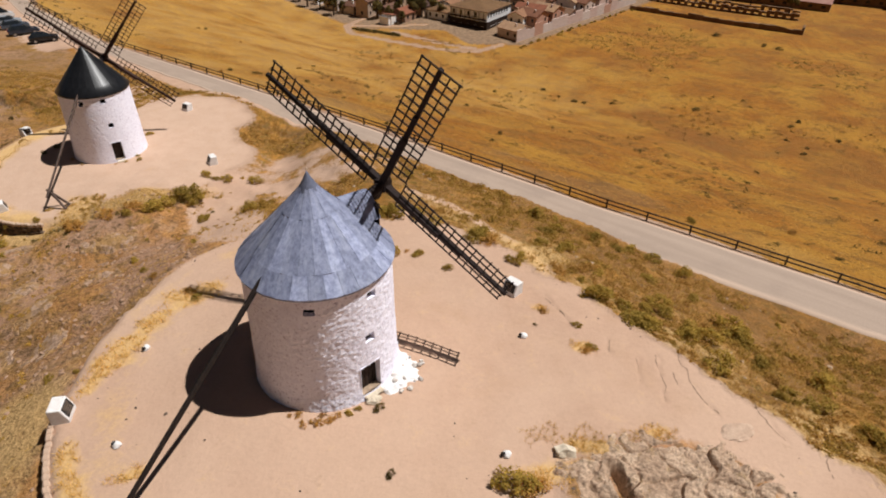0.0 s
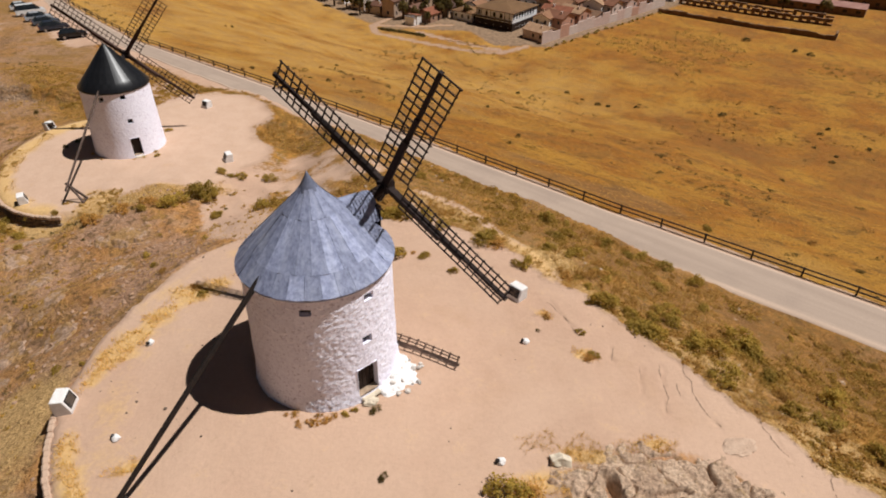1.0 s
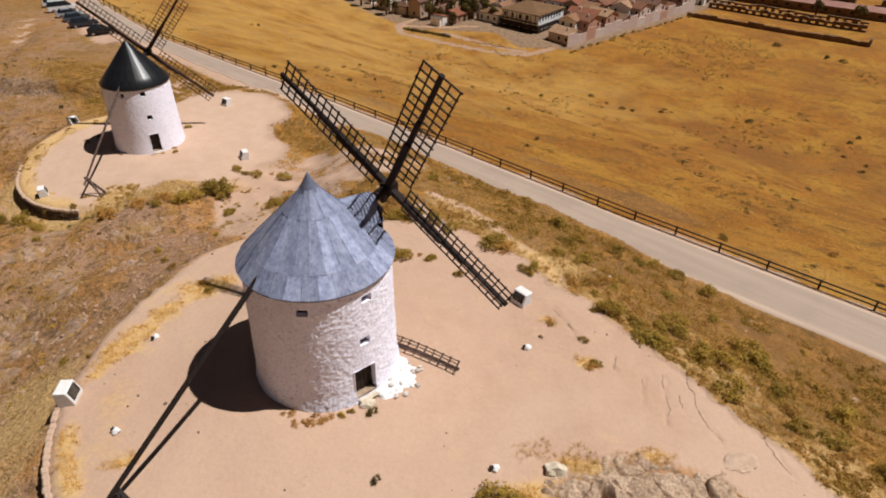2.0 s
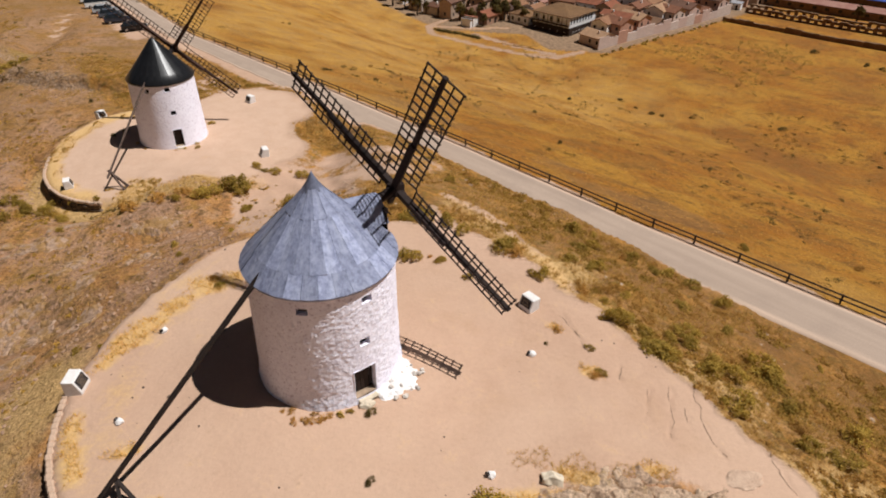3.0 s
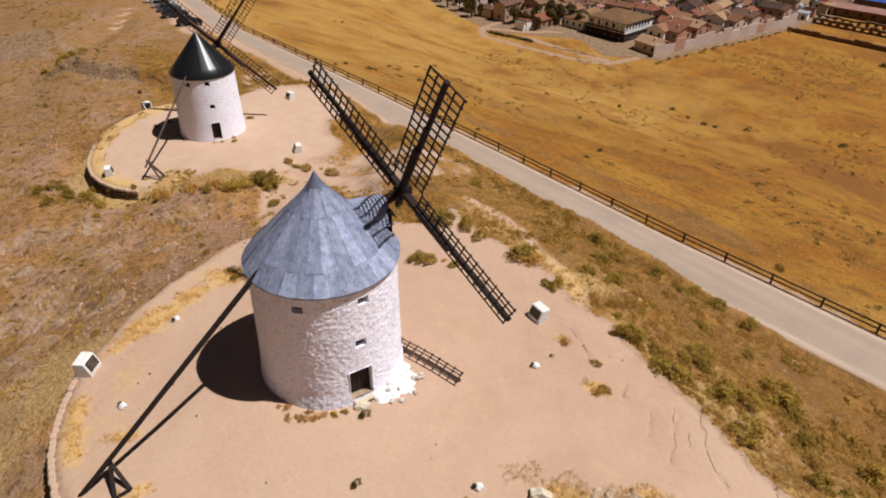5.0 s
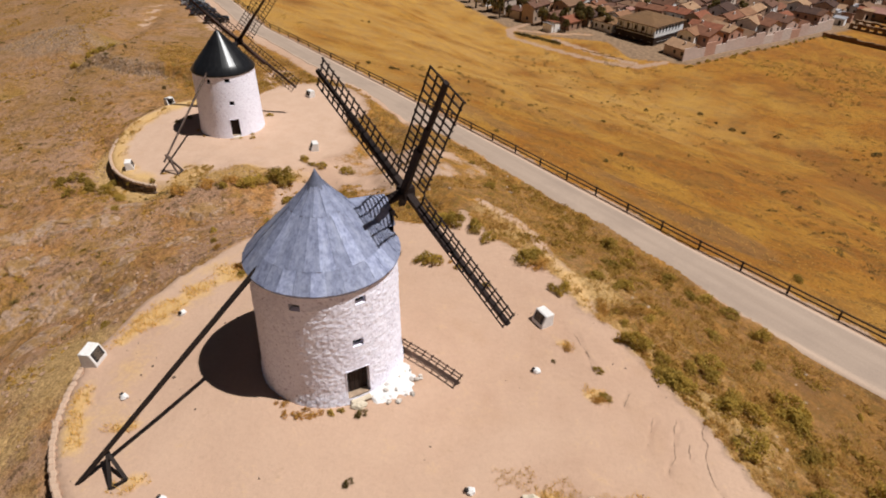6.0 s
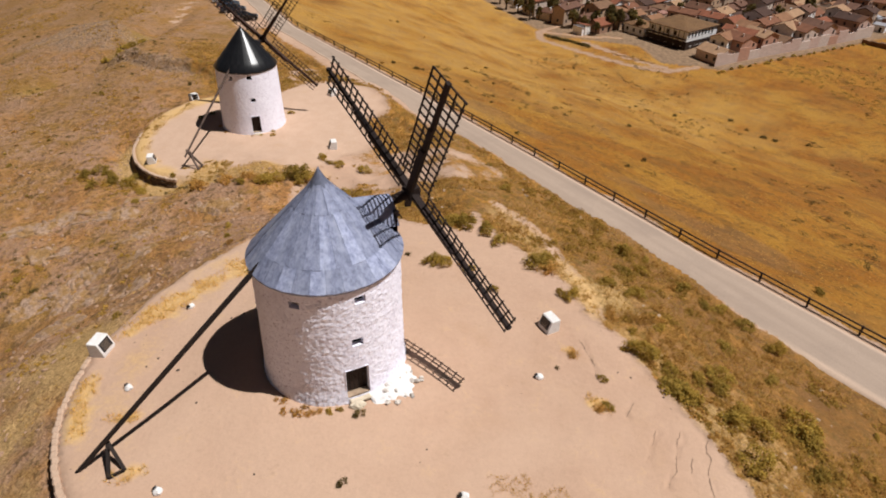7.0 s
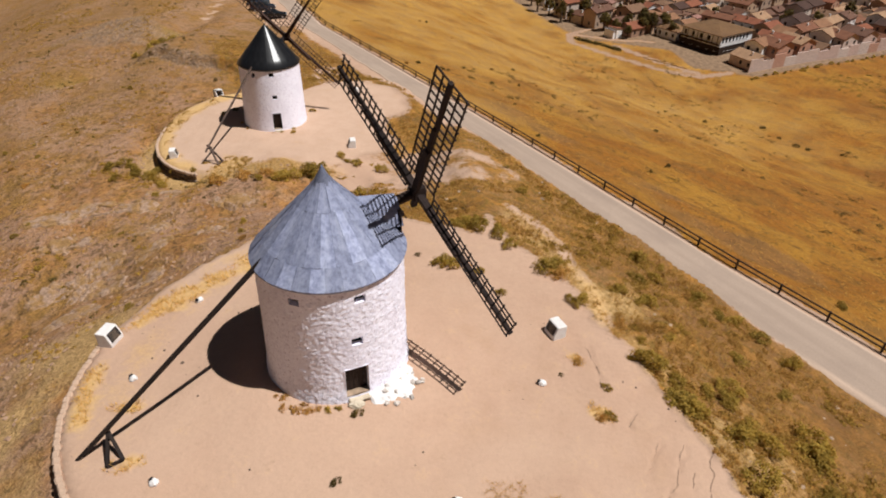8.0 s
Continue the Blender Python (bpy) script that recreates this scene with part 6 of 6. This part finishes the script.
def car(x, y, turn, colour, label, length=4.2, high=1.45, van=False):
    top = thing("car", pose(x, y, ground_at(x, y) + 0.02, 0, 0, turn), label, "car", "parked cars")
    k, w = length / 4.2, 1.76
    if van:
        prof = [(-2.1, 0.35), (-2.1, 1.1), (-2.0, 1.18), (1.3, 1.18), (2.0, 0.95), (2.12, 0.75), (2.12, 0.35)]
        cab = [(-2.02, 1.1), (-1.95, high), (0.6, high), (1.45, 1.1)]
    else:
        prof = [(-2.08, 0.35), (-2.1, 0.8), (-1.9, 0.95), (0.95, 0.95), (1.85, 0.82), (2.1, 0.62), (2.1, 0.35)]
        cab = [(-1.85, 0.9), (-1.35, high), (0.15, high), (1.05, 0.9)]

    def shell(points, half, inset):
        bm = bmesh.new()
        mid = max(p[1] for p in points)
        rows = []
        for sgn in (-1, 1):
            rows.append([bm.verts.new((px * k, sgn * (half - inset * (pz - points[0][1]) / (mid - points[0][1] + 1e-6)), pz)) for px, pz in points])
        bm.faces.new(rows[0])
        bm.faces.new(rows[1][::-1])
        n = len(points)
        for i in range(n):
            bm.faces.new((rows[0][i], rows[1][i], rows[1][(i + 1) % n], rows[0][(i + 1) % n]))
        bmesh.ops.recalc_face_normals(bm, faces=bm.faces)
        bmesh.ops.bevel(bm, geom=list(bm.edges), offset=0.06, segments=2, affect="EDGES")
        return bm

    body = part("body", shell(prof, w / 2, 0.05), colour, top, shade=False)
    part("cabin_glass", shell(cab, w / 2 - 0.06, 0.16), M_CARGLASS, top, "dark tinted glass")
    roof = [(p[0] * 0.92, p[1]) for p in cab[1:3]]
    part("roof", boxed((roof[1][0] - roof[0][0]) * k, w - 0.5, 0.05, Matrix.Translation(((roof[0][0] + roof[1][0]) / 2 * k, 0, high - 0.02)), 0.02), colour, top)
    for sx in (-1.3, 1.32):
        for sy in (-1, 1):
            wheel = part("wheel", rod(bmesh.new(), (0, -0.1, 0), (0, 0.1, 0), 0.32, 0.32, 18), M_TYRE, top, "", Matrix.Translation((sx * k, sy * (w / 2 - 0.1), 0.32)))
            part("rim", rod(bmesh.new(), (0, sy * 0.09, 0), (0, sy * 0.115, 0), 0.2, 0.2, 12), M_RIM, wheel)
    for sy in (-1, 1):
        part("headlight", boxed(0.1, 0.36, 0.14, Matrix.Translation((2.05 * k, sy * 0.6, 0.62)), 0.02), M_LAMP, top)
        part("tail_light", boxed(0.08, 0.26, 0.18, Matrix.Translation((-2.07 * k, sy * 0.68, 0.72)), 0.02), M_TAIL, top)
        part("mirror", boxed(0.12, 0.16, 0.12, Matrix.Translation((0.75 * k, sy * (w / 2 + 0.04), 0.95)), 0.02), colour, top)


car(-59.6, 76.6, 35, paint("black_car_paint", (0.012, 0.012, 0.014)), "black hatchback parked beside the road", 4.2, 1.42)
car(-65.6, 81.2, 40, paint("blue_black_car_paint", (0.03, 0.035, 0.05)), "dark blue estate car parked beside the road", 4.6, 1.55)
car(-71.9, 87.0, 38, paint("silver_car_paint", (0.42, 0.43, 0.45)), "silver car parked beside the road", 4.4, 1.5)
car(-76.3, 91.5, 40, paint("white_van_paint", (0.78, 0.78, 0.78)), "white van parked beside the road", 4.9, 2.0, True)

car(-68.9, 84.3, 39, paint("grey_car_paint", (0.1, 0.11, 0.13)), "dark grey car parked beside the road", 4.3, 1.48)
car(-80.6, 95.6, 41, paint("pale_car_paint", (0.6, 0.6, 0.6)), "pale grey car parked beside the road", 4.3, 1.5)

# ---- the town on the plain ----
TOWN_WALL = choice("painted_house_walls", [(0.62, 0.5, 0.42), (0.47, 0.33, 0.24), (0.44, 0.25, 0.17), (0.82, 0.79, 0.77), (0.36, 0.22, 0.15), (0.52, 0.34, 0.22), (0.8, 0.76, 0.72)])
M_INN = plain("white_inn_wall", (0.9, 0.89, 0.9), (0.82, 0.79, 0.78), 0.6, 0.85, bump=0.02)
M_PINK = choice("pink_terrace_walls", [(0.58, 0.42, 0.36), (0.6, 0.46, 0.4), (0.5, 0.28, 0.2), (0.62, 0.5, 0.44)])
M_BRICK = plain("brown_ruin_masonry", (0.2, 0.11, 0.06), (0.3, 0.18, 0.1), 0.5, 0.95, 0.0, 0.15, 2.5, 0.3)


def tiles(name, a, b, vary):
    n = Nodes(name)
    co = n.coords()
    wave = n.add("TexWave")
    wave.inputs["Scale"].default_value, wave.inputs["Distortion"].default_value = 1.3, 1.5
    n.link(co, wave.inputs["Vector"])
    big, grain = n.noise(co, 0.5, 4), n.noise(co, 4.0, 4)
    col = n.mix(n.ramp(big, [(0.35, 0.0), (0.65, 1.0)]), a, b)
    col = n.mix(0.6, col, n.ramp(grain, [(0.3, 0.5), (0.65, 1.0)]), "MULTIPLY")
    own = n.add("ObjectInfo").outputs["Random"]
    col = n.mix(1.0, col, n.ramp(own, [(0.0, (1 - vary, 1 - vary, 1 - vary)), (0.5, (1.0, 0.92, 0.85)), (1.0, (1.1, 1.05, 1.05))]), "MULTIPLY")
    n.bump(n.math("ADD", wave.outputs["Fac"], grain), 0.5, 0.08)
    return n.done(col, 0.9)


M_TILE = choice("old_clay_tiles", [(0.26, 0.13, 0.07), (0.13, 0.06, 0.036), (0.24, 0.085, 0.046), (0.2, 0.11, 0.065), (0.36, 0.215, 0.125), (0.075, 0.04, 0.03), (0.2, 0.085, 0.048), (0.15, 0.075, 0.05)], 0.9, 0.6, 0.05)
M_TILE_INN = tiles("brown_clay_tiles", (0.16, 0.09, 0.045), (0.22, 0.125, 0.06), 0.1)
M_PANE = plain("dark_window_pane", (0.02, 0.02, 0.025), (0.04, 0.035, 0.035), 1, 0.15)
M_BLUE = plain("blue_sheet_roof", (0.03, 0.06, 0.28), (0.05, 0.09, 0.34), 0.4, 0.5)
M_GREYROOF = plain("grey_sheet_roof", (0.35, 0.34, 0.36), (0.28, 0.27, 0.29), 0.4, 0.6)
M_RUST = plain("red_brown_sheet_roof", (0.28, 0.13, 0.1), (0.35, 0.19, 0.15), 0.3, 0.8)


def gable(w, d, h, rise, over=0.4):
    """A pitched roof, ridge along x, with thickness."""
    bm = bmesh.new()
    for sgn in (-1, 1):
        a = [(-w / 2 - over, sgn * (d / 2 + over), h - rise * over / (d / 2)), (w / 2 + over, sgn * (d / 2 + over), h - rise * over / (d / 2)), (w / 2 + over, 0, h + rise), (-w / 2 - over, 0, h + rise)]
        low = [bm.verts.new(p) for p in a]
        up = [bm.verts.new((p[0], p[1], p[2] + 0.22)) for p in a]
        bm.faces.new(low)
        bm.faces.new(up)
        for i in range(4):
            bm.faces.new((low[i], low[(i + 1) % 4], up[(i + 1) % 4], up[i]))
    bmesh.ops.recalc_face_normals(bm, faces=bm.faces)
    return bm


def hip(w, d, h, rise, over=0.5):
    bm = bmesh.new()
    a = [bm.verts.new((sx * (w / 2 + over), sy * (d / 2 + over), h)) for sx, sy in ((-1, -1), (1, -1), (1, 1), (-1, 1))]
    e = [bm.verts.new((v.co.x, v.co.y, h + 0.25)) for v in a]
    r = [bm.verts.new((-max(w - d, 1) / 2, 0, h + rise)), bm.verts.new((max(w - d, 1) / 2, 0, h + rise))]
    bm.faces.new(a)
    for i in range(4):
        bm.faces.new((a[i], a[(i + 1) % 4], e[(i + 1) % 4], e[i]))
    for f in ((e[0], e[1], r[1], r[0]), (e[1], e[2], r[1]), (e[2], e[3], r[0], r[1]), (e[3], e[0], r[0])):
        bm.faces.new(f)
    bmesh.ops.recalc_face_normals(bm, faces=bm.faces)
    return bm


def wall_block(w, d, h, rise=0.0):
    """House walls with gable ends."""
    bm = bmesh.new()
    prof = [(-d / 2, -1.0), (d / 2, -1.0), (d / 2, h), (0, h + rise), (-d / 2, h)]
    rows = [[bm.verts.new((sx * w / 2, y, z)) for y, z in prof] for sx in (-1, 1)]
    bm.faces.new(rows[0])
    bm.faces.new(rows[1])
    for i in range(5):
        bm.faces.new((rows[0][i], rows[0][(i + 1) % 5], rows[1][(i + 1) % 5], rows[1][i]))
    bmesh.ops.recalc_face_normals(bm, faces=bm.faces)
    return bm


def window_rows(top, w, d, storeys, rr, every=2.9, both=True, tall=1.25, sills=False):
    """Windows on the long and the end walls, set in frames."""
    pane = mesh_from(boxed(0.95, 0.08, tall), "window", M_PANE)
    sill = mesh_from(boxed(1.15, 0.2, 0.12), "sill", M_INN)
    for k in range(storeys):
        z = 1.0 + 2.9 * k
        n = max(1, int(w / every))
        for i in range(n):
            x = -w / 2 + (i + 0.5) * w / n
            for sgn in ((-1, 1) if both else (-1,)):
                if rr.random() < 0.9:
                    win = put("window", pane, top, pose(x, sgn * (d / 2 + 0.0), z))
                    if sills:
                        put("sill", sill, win, Matrix.Translation((0, sgn * 0.06, -0.12)))
        n = max(1, int(d / 3.0))
        for i in range(n):
            y = -d / 2 + (i + 0.5) * d / n
            for sgn in (-1, 1):
                if rr.random() < 0.75:
                    win = put("window", pane, top, pose(sgn * (w / 2 + 0.0), y, z, 0, 0, 90))
                    if sills:
                        put("sill", sill, win, Matrix.Translation((0, -sgn * 0.06, -0.12)))


def house(m, w, d, storeys, style, rr, walls=None, roofing=None, label="", group="town houses"):
    h = 2.9 * storeys + 0.2
    rise = d * 0.5 * 0.42
    top = thing("house", m, label or "plastered town house with a clay tile roof", "house", group)
    part("wall", wall_block(w, d, h, rise if style == "gable" else 0.0), walls or TOWN_WALL, top)
    part("roof", gable(w, d, h, rise) if style == "gable" else hip(w, d, h, rise), roofing or M_TILE, top)
    window_rows(top, w, d, storeys, rr)
    part("door", boxed(1.1, 0.1, 2.1, Matrix.Translation((w * 0.2, -d / 2, 0))), M_DOOR, top)
    if rr.random() < 0.7:
        part("chimney", boxed(0.6, 0.5, 1.3, Matrix.Translation((w * rr.uniform(-0.3, 0.3), d * 0.2, h + rise * 0.45)), 0.03), walls or TOWN_WALL, top)
    return top


def plain_z(x, y):
    return ground_at(x, y)


def the_inn():
    """The long white two-storey inn with galleries at the town's edge."""
    cx, cy = 12.9, 231.4
    m = pose(cx, cy, plain_z(cx, cy), 0, 0, 57)
    w, d, h = 17.4, 16.4, 6.1
    top = thing("inn", m, "large white two-storey inn with a brown hipped roof", "building")
    part("wall", wall_block(w, d, h), M_INN, top)
    part("roof", hip(w, d, h, 1.9, 0.5), M_TILE_INN, top, "brown clay tile hipped roof")
    rr = random.Random(2)
    # Solid dark box: the open ground floor's shade given as colour.
    part("ground_floor", boxed(w + 0.3, d + 0.3, 3.2, Matrix.Translation((0, 0, -0.6))), M_DOOR, top, "dark box painted as the shade of the open arcaded ground floor")
    window_rows(top, w, d, 2, rr, 1.9, True, 1.6, True)
    beam_mesh = mesh_from(boxed(0.16, 0.16, h), "gallery_post", M_DOOR)
    for i in range(8):
        put("gallery_post", beam_mesh, top, Matrix.Translation((-w / 2 - 0.7, -d / 2 + (i + 0.5) * d / 8, 0)))
    part("gallery_floor", boxed(0.9, d, 0.25, Matrix.Translation((-w / 2 - 0.5, 0, 3.2))), M_DOOR, top)
    m2 = pose(-2.0, 236.0, plain_z(-2.0, 236.0), 0, 0, 57)
    house(m2, 7.5, 9.0, 1, "hip", rr, M_INN, M_TILE_INN, "low white wing of the inn with a brown roof")


the_inn()


def terrace_row():
    """Joined pink houses with stepped gables along the town's edge, and the long garden wall in front."""
    a, b = Vector((25.2, 206.0, 0)), Vector((80.7, 269.0, 0))
    d = (b - a).normalized()
    n = Vector((-d.y, d.x, 0))
    turn = math.degrees(math.atan2(d.y, d.x))
    rr = random.Random(8)
    count = 8
    for i in range(count):
        p = a + d * (i + 0.5) * (b - a).length / count + n * rr.uniform(4.85, 5.5)
        m = pose(p.x, p.y, plain_z(p.x, p.y), 0, 0, turn + 90)
        house(m, 9.5, 7.6, 2 if i % 3 else 1, "gable", rr, M_PINK, None, "pink plastered terraced house with a clay tile roof", "terraced houses")
    wall = thing("garden_wall", Matrix(), "long pink plastered garden wall behind the terraced houses", "wall")
    steps = 16
    for i in range(steps):
        p, q = a + d * i * (b - a).length / steps, a + d * (i + 1) * (b - a).length / steps
        z = plain_z((p.x + q.x) / 2, (p.y + q.y) / 2)
        part("panel", boxed((q - p).length, 0.35, (4.6, 3.7, 4.9, 3.5, 4.3)[i % 5], pose((p.x + q.x) / 2, (p.y + q.y) / 2, z - 0.5, 0, 0, turn)), M_PINK, wall)


terrace_row()


def town():
    rr = random.Random(21)
    kinds = []
    base = Matrix.Translation((0, 0, -300))
    for i in range(12):
        w, d = rr.uniform(6.5, 11.5), rr.uniform(5.5, 7.5)
        storeys = 1 if i % 3 == 0 else rr.choice((1, 2, 2))
        kinds.append(house(base, w, d, storeys, rr.choice(("gable", "gable", "gable", "hip")), rr))
    low = kinds[0::3]
    used = 0
    for i in range(-12, 20):
        for j in range(-16, 22):
            x0 = 14 + (i * 10.4) * math.cos(radians(62)) + (j * 8.6) * math.cos(radians(152)) + rr.uniform(-1.2, 1.2)
            y0 = 216 + (i * 10.4) * math.sin(radians(62)) + (j * 8.6) * math.sin(radians(152)) + rr.uniform(-1.2, 1.2)
            if float(town_inside(x0, y0)) < (13 if x0 > 0 else 12) or y0 > 352 or x0 < -72 or x0 > 130 or math.hypot(x0 - 12.9, y0 - 231.4) < 16 or math.hypot(x0 + 2.0, y0 - 236) < 9 or (x0 < 20 and y0 < 224 + max(0, -x0) * 0.3):
                continue
            if float(line_distance(np.array(x0), np.array(y0), TRACKS[2])) < 8 or rr.random() < 0.08:
                continue
            m = pose(x0, y0, plain_z(x0, y0), 0, 0, 62 + rr.choice((0, 0, 90, 90, 180)) + rr.uniform(-5, 5))
            if used < 12:
                kinds[used].matrix_basis = m
            else:
                copy_thing(rr.choice(low if x0 < 4 else kinds), m)
            used += 1
    return used


town()


def outbuilding(m, w, d, h, walls, roofing):
    """A low lean-to in a yard, its roof falling to one side."""
    top = thing("outbuilding", m, "small plastered outbuilding in a town yard", "shed", "town outbuildings")
    bm = bmesh.new()
    for v in bmesh.ops.create_cube(bm, size=1)["verts"]:
        v.co = Vector((v.co.x * w, v.co.y * d, -0.8 if v.co.z < 0 else h + (0.5 if v.co.y > 0 else 0.0)))
    part("wall", bm, walls, top)
    bm = bmesh.new()
    for v in bmesh.ops.create_cube(bm, size=1)["verts"]:
        v.co = Vector((v.co.x * (w + 0.5), v.co.y * (d + 0.5), h + 0.03 + (0.53 if v.co.y > 0 else 0.0) + (0.16 if v.co.z > 0 else 0.0)))
    part("roof", bm, roofing, top)
    part("door", boxed(0.9, 0.08, 1.9, Matrix.Translation((w * 0.15, -d / 2, 0))), M_DOOR, top)
    return top


def yards():
    rr = random.Random(33)
    kinds = [outbuilding(Matrix.Translation((0, 0, -300)), rr.uniform(2.5, 5.5), rr.uniform(2.2, 3.6), rr.uniform(2.0, 3.4), M_INN if i % 2 else TOWN_WALL, (M_TILE, M_GREYROOF, M_RUST, M_TILE)[i % 4]) for i in range(8)]
    used = 0
    while used < 120:
        x, y = rr.uniform(-60, 110), rr.uniform(222, 330)
        if float(town_inside(x, y)) < 9 or math.hypot(x - 12.9, y - 231.4) < 15 or math.hypot(x + 2.0, y - 236) < 8:
            continue
        m = pose(x, y, plain_z(x, y), 0, 0, 62 + rr.choice((0, 90, 180, 270)) + rr.uniform(-6, 6))
        if used < 8:
            kinds[used].matrix_basis = m
        else:
            copy_thing(rr.choice(kinds), m)
        used += 1


yards()


def tree(x, y, size, seed):
    """A trunk with limbs and a crown of leaf clumps."""
    top = thing("tree", pose(x, y, plain_z(x, y), 0, 0, seed * 50), "dark green tree standing between town houses", "tree", "town trees")
    rr = random.Random(seed)
    bm = rod(bmesh.new(), (0, 0, -0.2), (0, 0, size * 0.5), size * 0.06, size * 0.035, 8)
    for i in range(5):
        a = i * 1.26 + rr.uniform(0, 0.5)
        rod(bm, (0, 0, size * 0.4), (math.cos(a) * size * 0.28, math.sin(a) * size * 0.28, size * rr.uniform(0.6, 0.8)), size * 0.025, size * 0.01, 5)
    part("trunk", bm, M_BARK, top)
    crown = bush_mesh("crown", M_LEAF_DARK, seed + 70, 800, 0.75, 1.1, 1.8)
    put("crown", crown, top, Matrix.Translation((0, 0, size * 0.36)) @ Matrix.Diagonal((size * 0.48, size * 0.48, size * 0.62, 1)))


for i, (x, y, h) in enumerate(((-5, 240, 7), (-10, 236, 8), (-13, 234, 7), (-19, 236, 6.5), (-30, 240, 7), (-45, 238, 8), (-52, 246, 7), (-58, 250, 8), (36, 262, 9), (60, 292, 8), (20, 282, 8), (90, 330, 9), (2, 300, 8), (-30, 300, 9), (-22, 229, 6), (-27, 233, 7), (-33, 243, 6), (-38, 247, 8), (-14, 241, 8), (-7, 247, 6), (-24, 247, 7), (-48, 252, 7), (-63, 258, 7), (-42, 241, 5), (-17, 226, 5), (-2, 233, 6), (32, 240, 6), (48, 278, 7), (10, 262, 7), (-20, 268, 8), (42, 300, 8), (141, 256, 8), (128.5, 265.5, 7))):
    tree(x, y, h, i + 1)
for i in range(26):
    t = i / 25
    bush(-33.5 + 17 * t + bush_rnd.uniform(-0.5, 0.5), 218.0 - 7.0 * t + bush_rnd.uniform(-0.6, 0.6), bush_rnd.uniform(1.0, 1.6), "k")
for i in range(14):
    t = i / 13
    bush(-8 + 14 * t, 206.5 - 5.5 * t + bush_rnd.uniform(-0.4, 0.4), bush_rnd.uniform(0.5, 0.8), "d")
for i in range(22):
    t = i / 21
    bush(26 + 52 * t + bush_rnd.uniform(-1, 1), 199 + 60 * t + bush_rnd.uniform(-1, 1), bush_rnd.uniform(0.7, 1.3), "g")


def ruined_wall(a, b, h, seed, openings=False, thick=0.8):
    """A long roofless masonry wall with a broken top, in bays."""
    a, b = Vector((*a, 0)), Vector((*b, 0))
    d = (b - a).normalized()
    turn = math.degrees(math.atan2(d.y, d.x))
    top = thing("ruined_wall", Matrix(), "long brown roofless masonry wall with a broken top", "wall", "ruined sheds")
    rr = random.Random(seed)
    length, step = (b - a).length, 3.0
    for i in range(int(length / step)):
        p = a + d * (i + 0.5) * step
        z = plain_z(p.x, p.y) - 0.4
        hh = h * rr.uniform(0.75, 1.1) + 0.4
        m = pose(p.x, p.y, z, 0, 0, turn)
        if openings:
            bm = boxed(1.3, thick, hh, Matrix.Translation((-0.85, 0, 0)))
            box(bm, 1.72, thick, hh * 0.35, Matrix.Translation((0.66, 0, 0)))
            box(bm, 1.72, thick, hh * 0.22, Matrix.Translation((0.66, 0, hh * 0.78)))
        else:
            bm = boxed(step + 0.02, thick, hh)
            for v in bm.verts:
                if v.co.z > 0.5:
                    v.co.z += rr.uniform(-0.3, 0.2)
        part("bay", bm, M_BRICK, top, "", m)


ruined_wall((76, 257.7), (132, 222.7), 1.9, 1)
ruined_wall((132, 222.7), (135.5, 229), 2.2, 2)
ruined_wall((88, 274), (140.5, 241.5), 2.6, 3, True)
ruined_wall((91, 280), (143.5, 247.5), 2.8, 4, True)


def shed(x, y, length, depth, h, turn, roofing, label):
    top = thing("shed", pose(x, y, plain_z(x, y), 0, 0, turn), label, "shed", "long sheds")
    part("wall", wall_block(length, depth, h, depth * 0.14), M_BRICK, top)
    part("roof", gable(length, depth, h, depth * 0.14, 0.3), roofing, top)
    pane = mesh_from(boxed(1.6, 0.1, 1.2), "window", M_PANE)
    for i in range(int(length / 5)):
        put("window", pane, top, Matrix.Translation((-length / 2 + 2.5 + i * 5, -depth / 2, 1.3)))


shed(130, 279, 70, 9, 3.2, -29.5, M_RUST, "long low shed with a red-brown roof")
shed(133, 300, 46, 14, 4.5, -27, M_BLUE, "industrial shed with a blue sheet roof")
shed(180, 276, 40, 14, 4.5, -27, M_GREYROOF, "industrial shed with a grey sheet roof")
shed(205, 262, 34, 16, 6.5, -27, M_BLUE, "industrial shed with a dark blue roof")
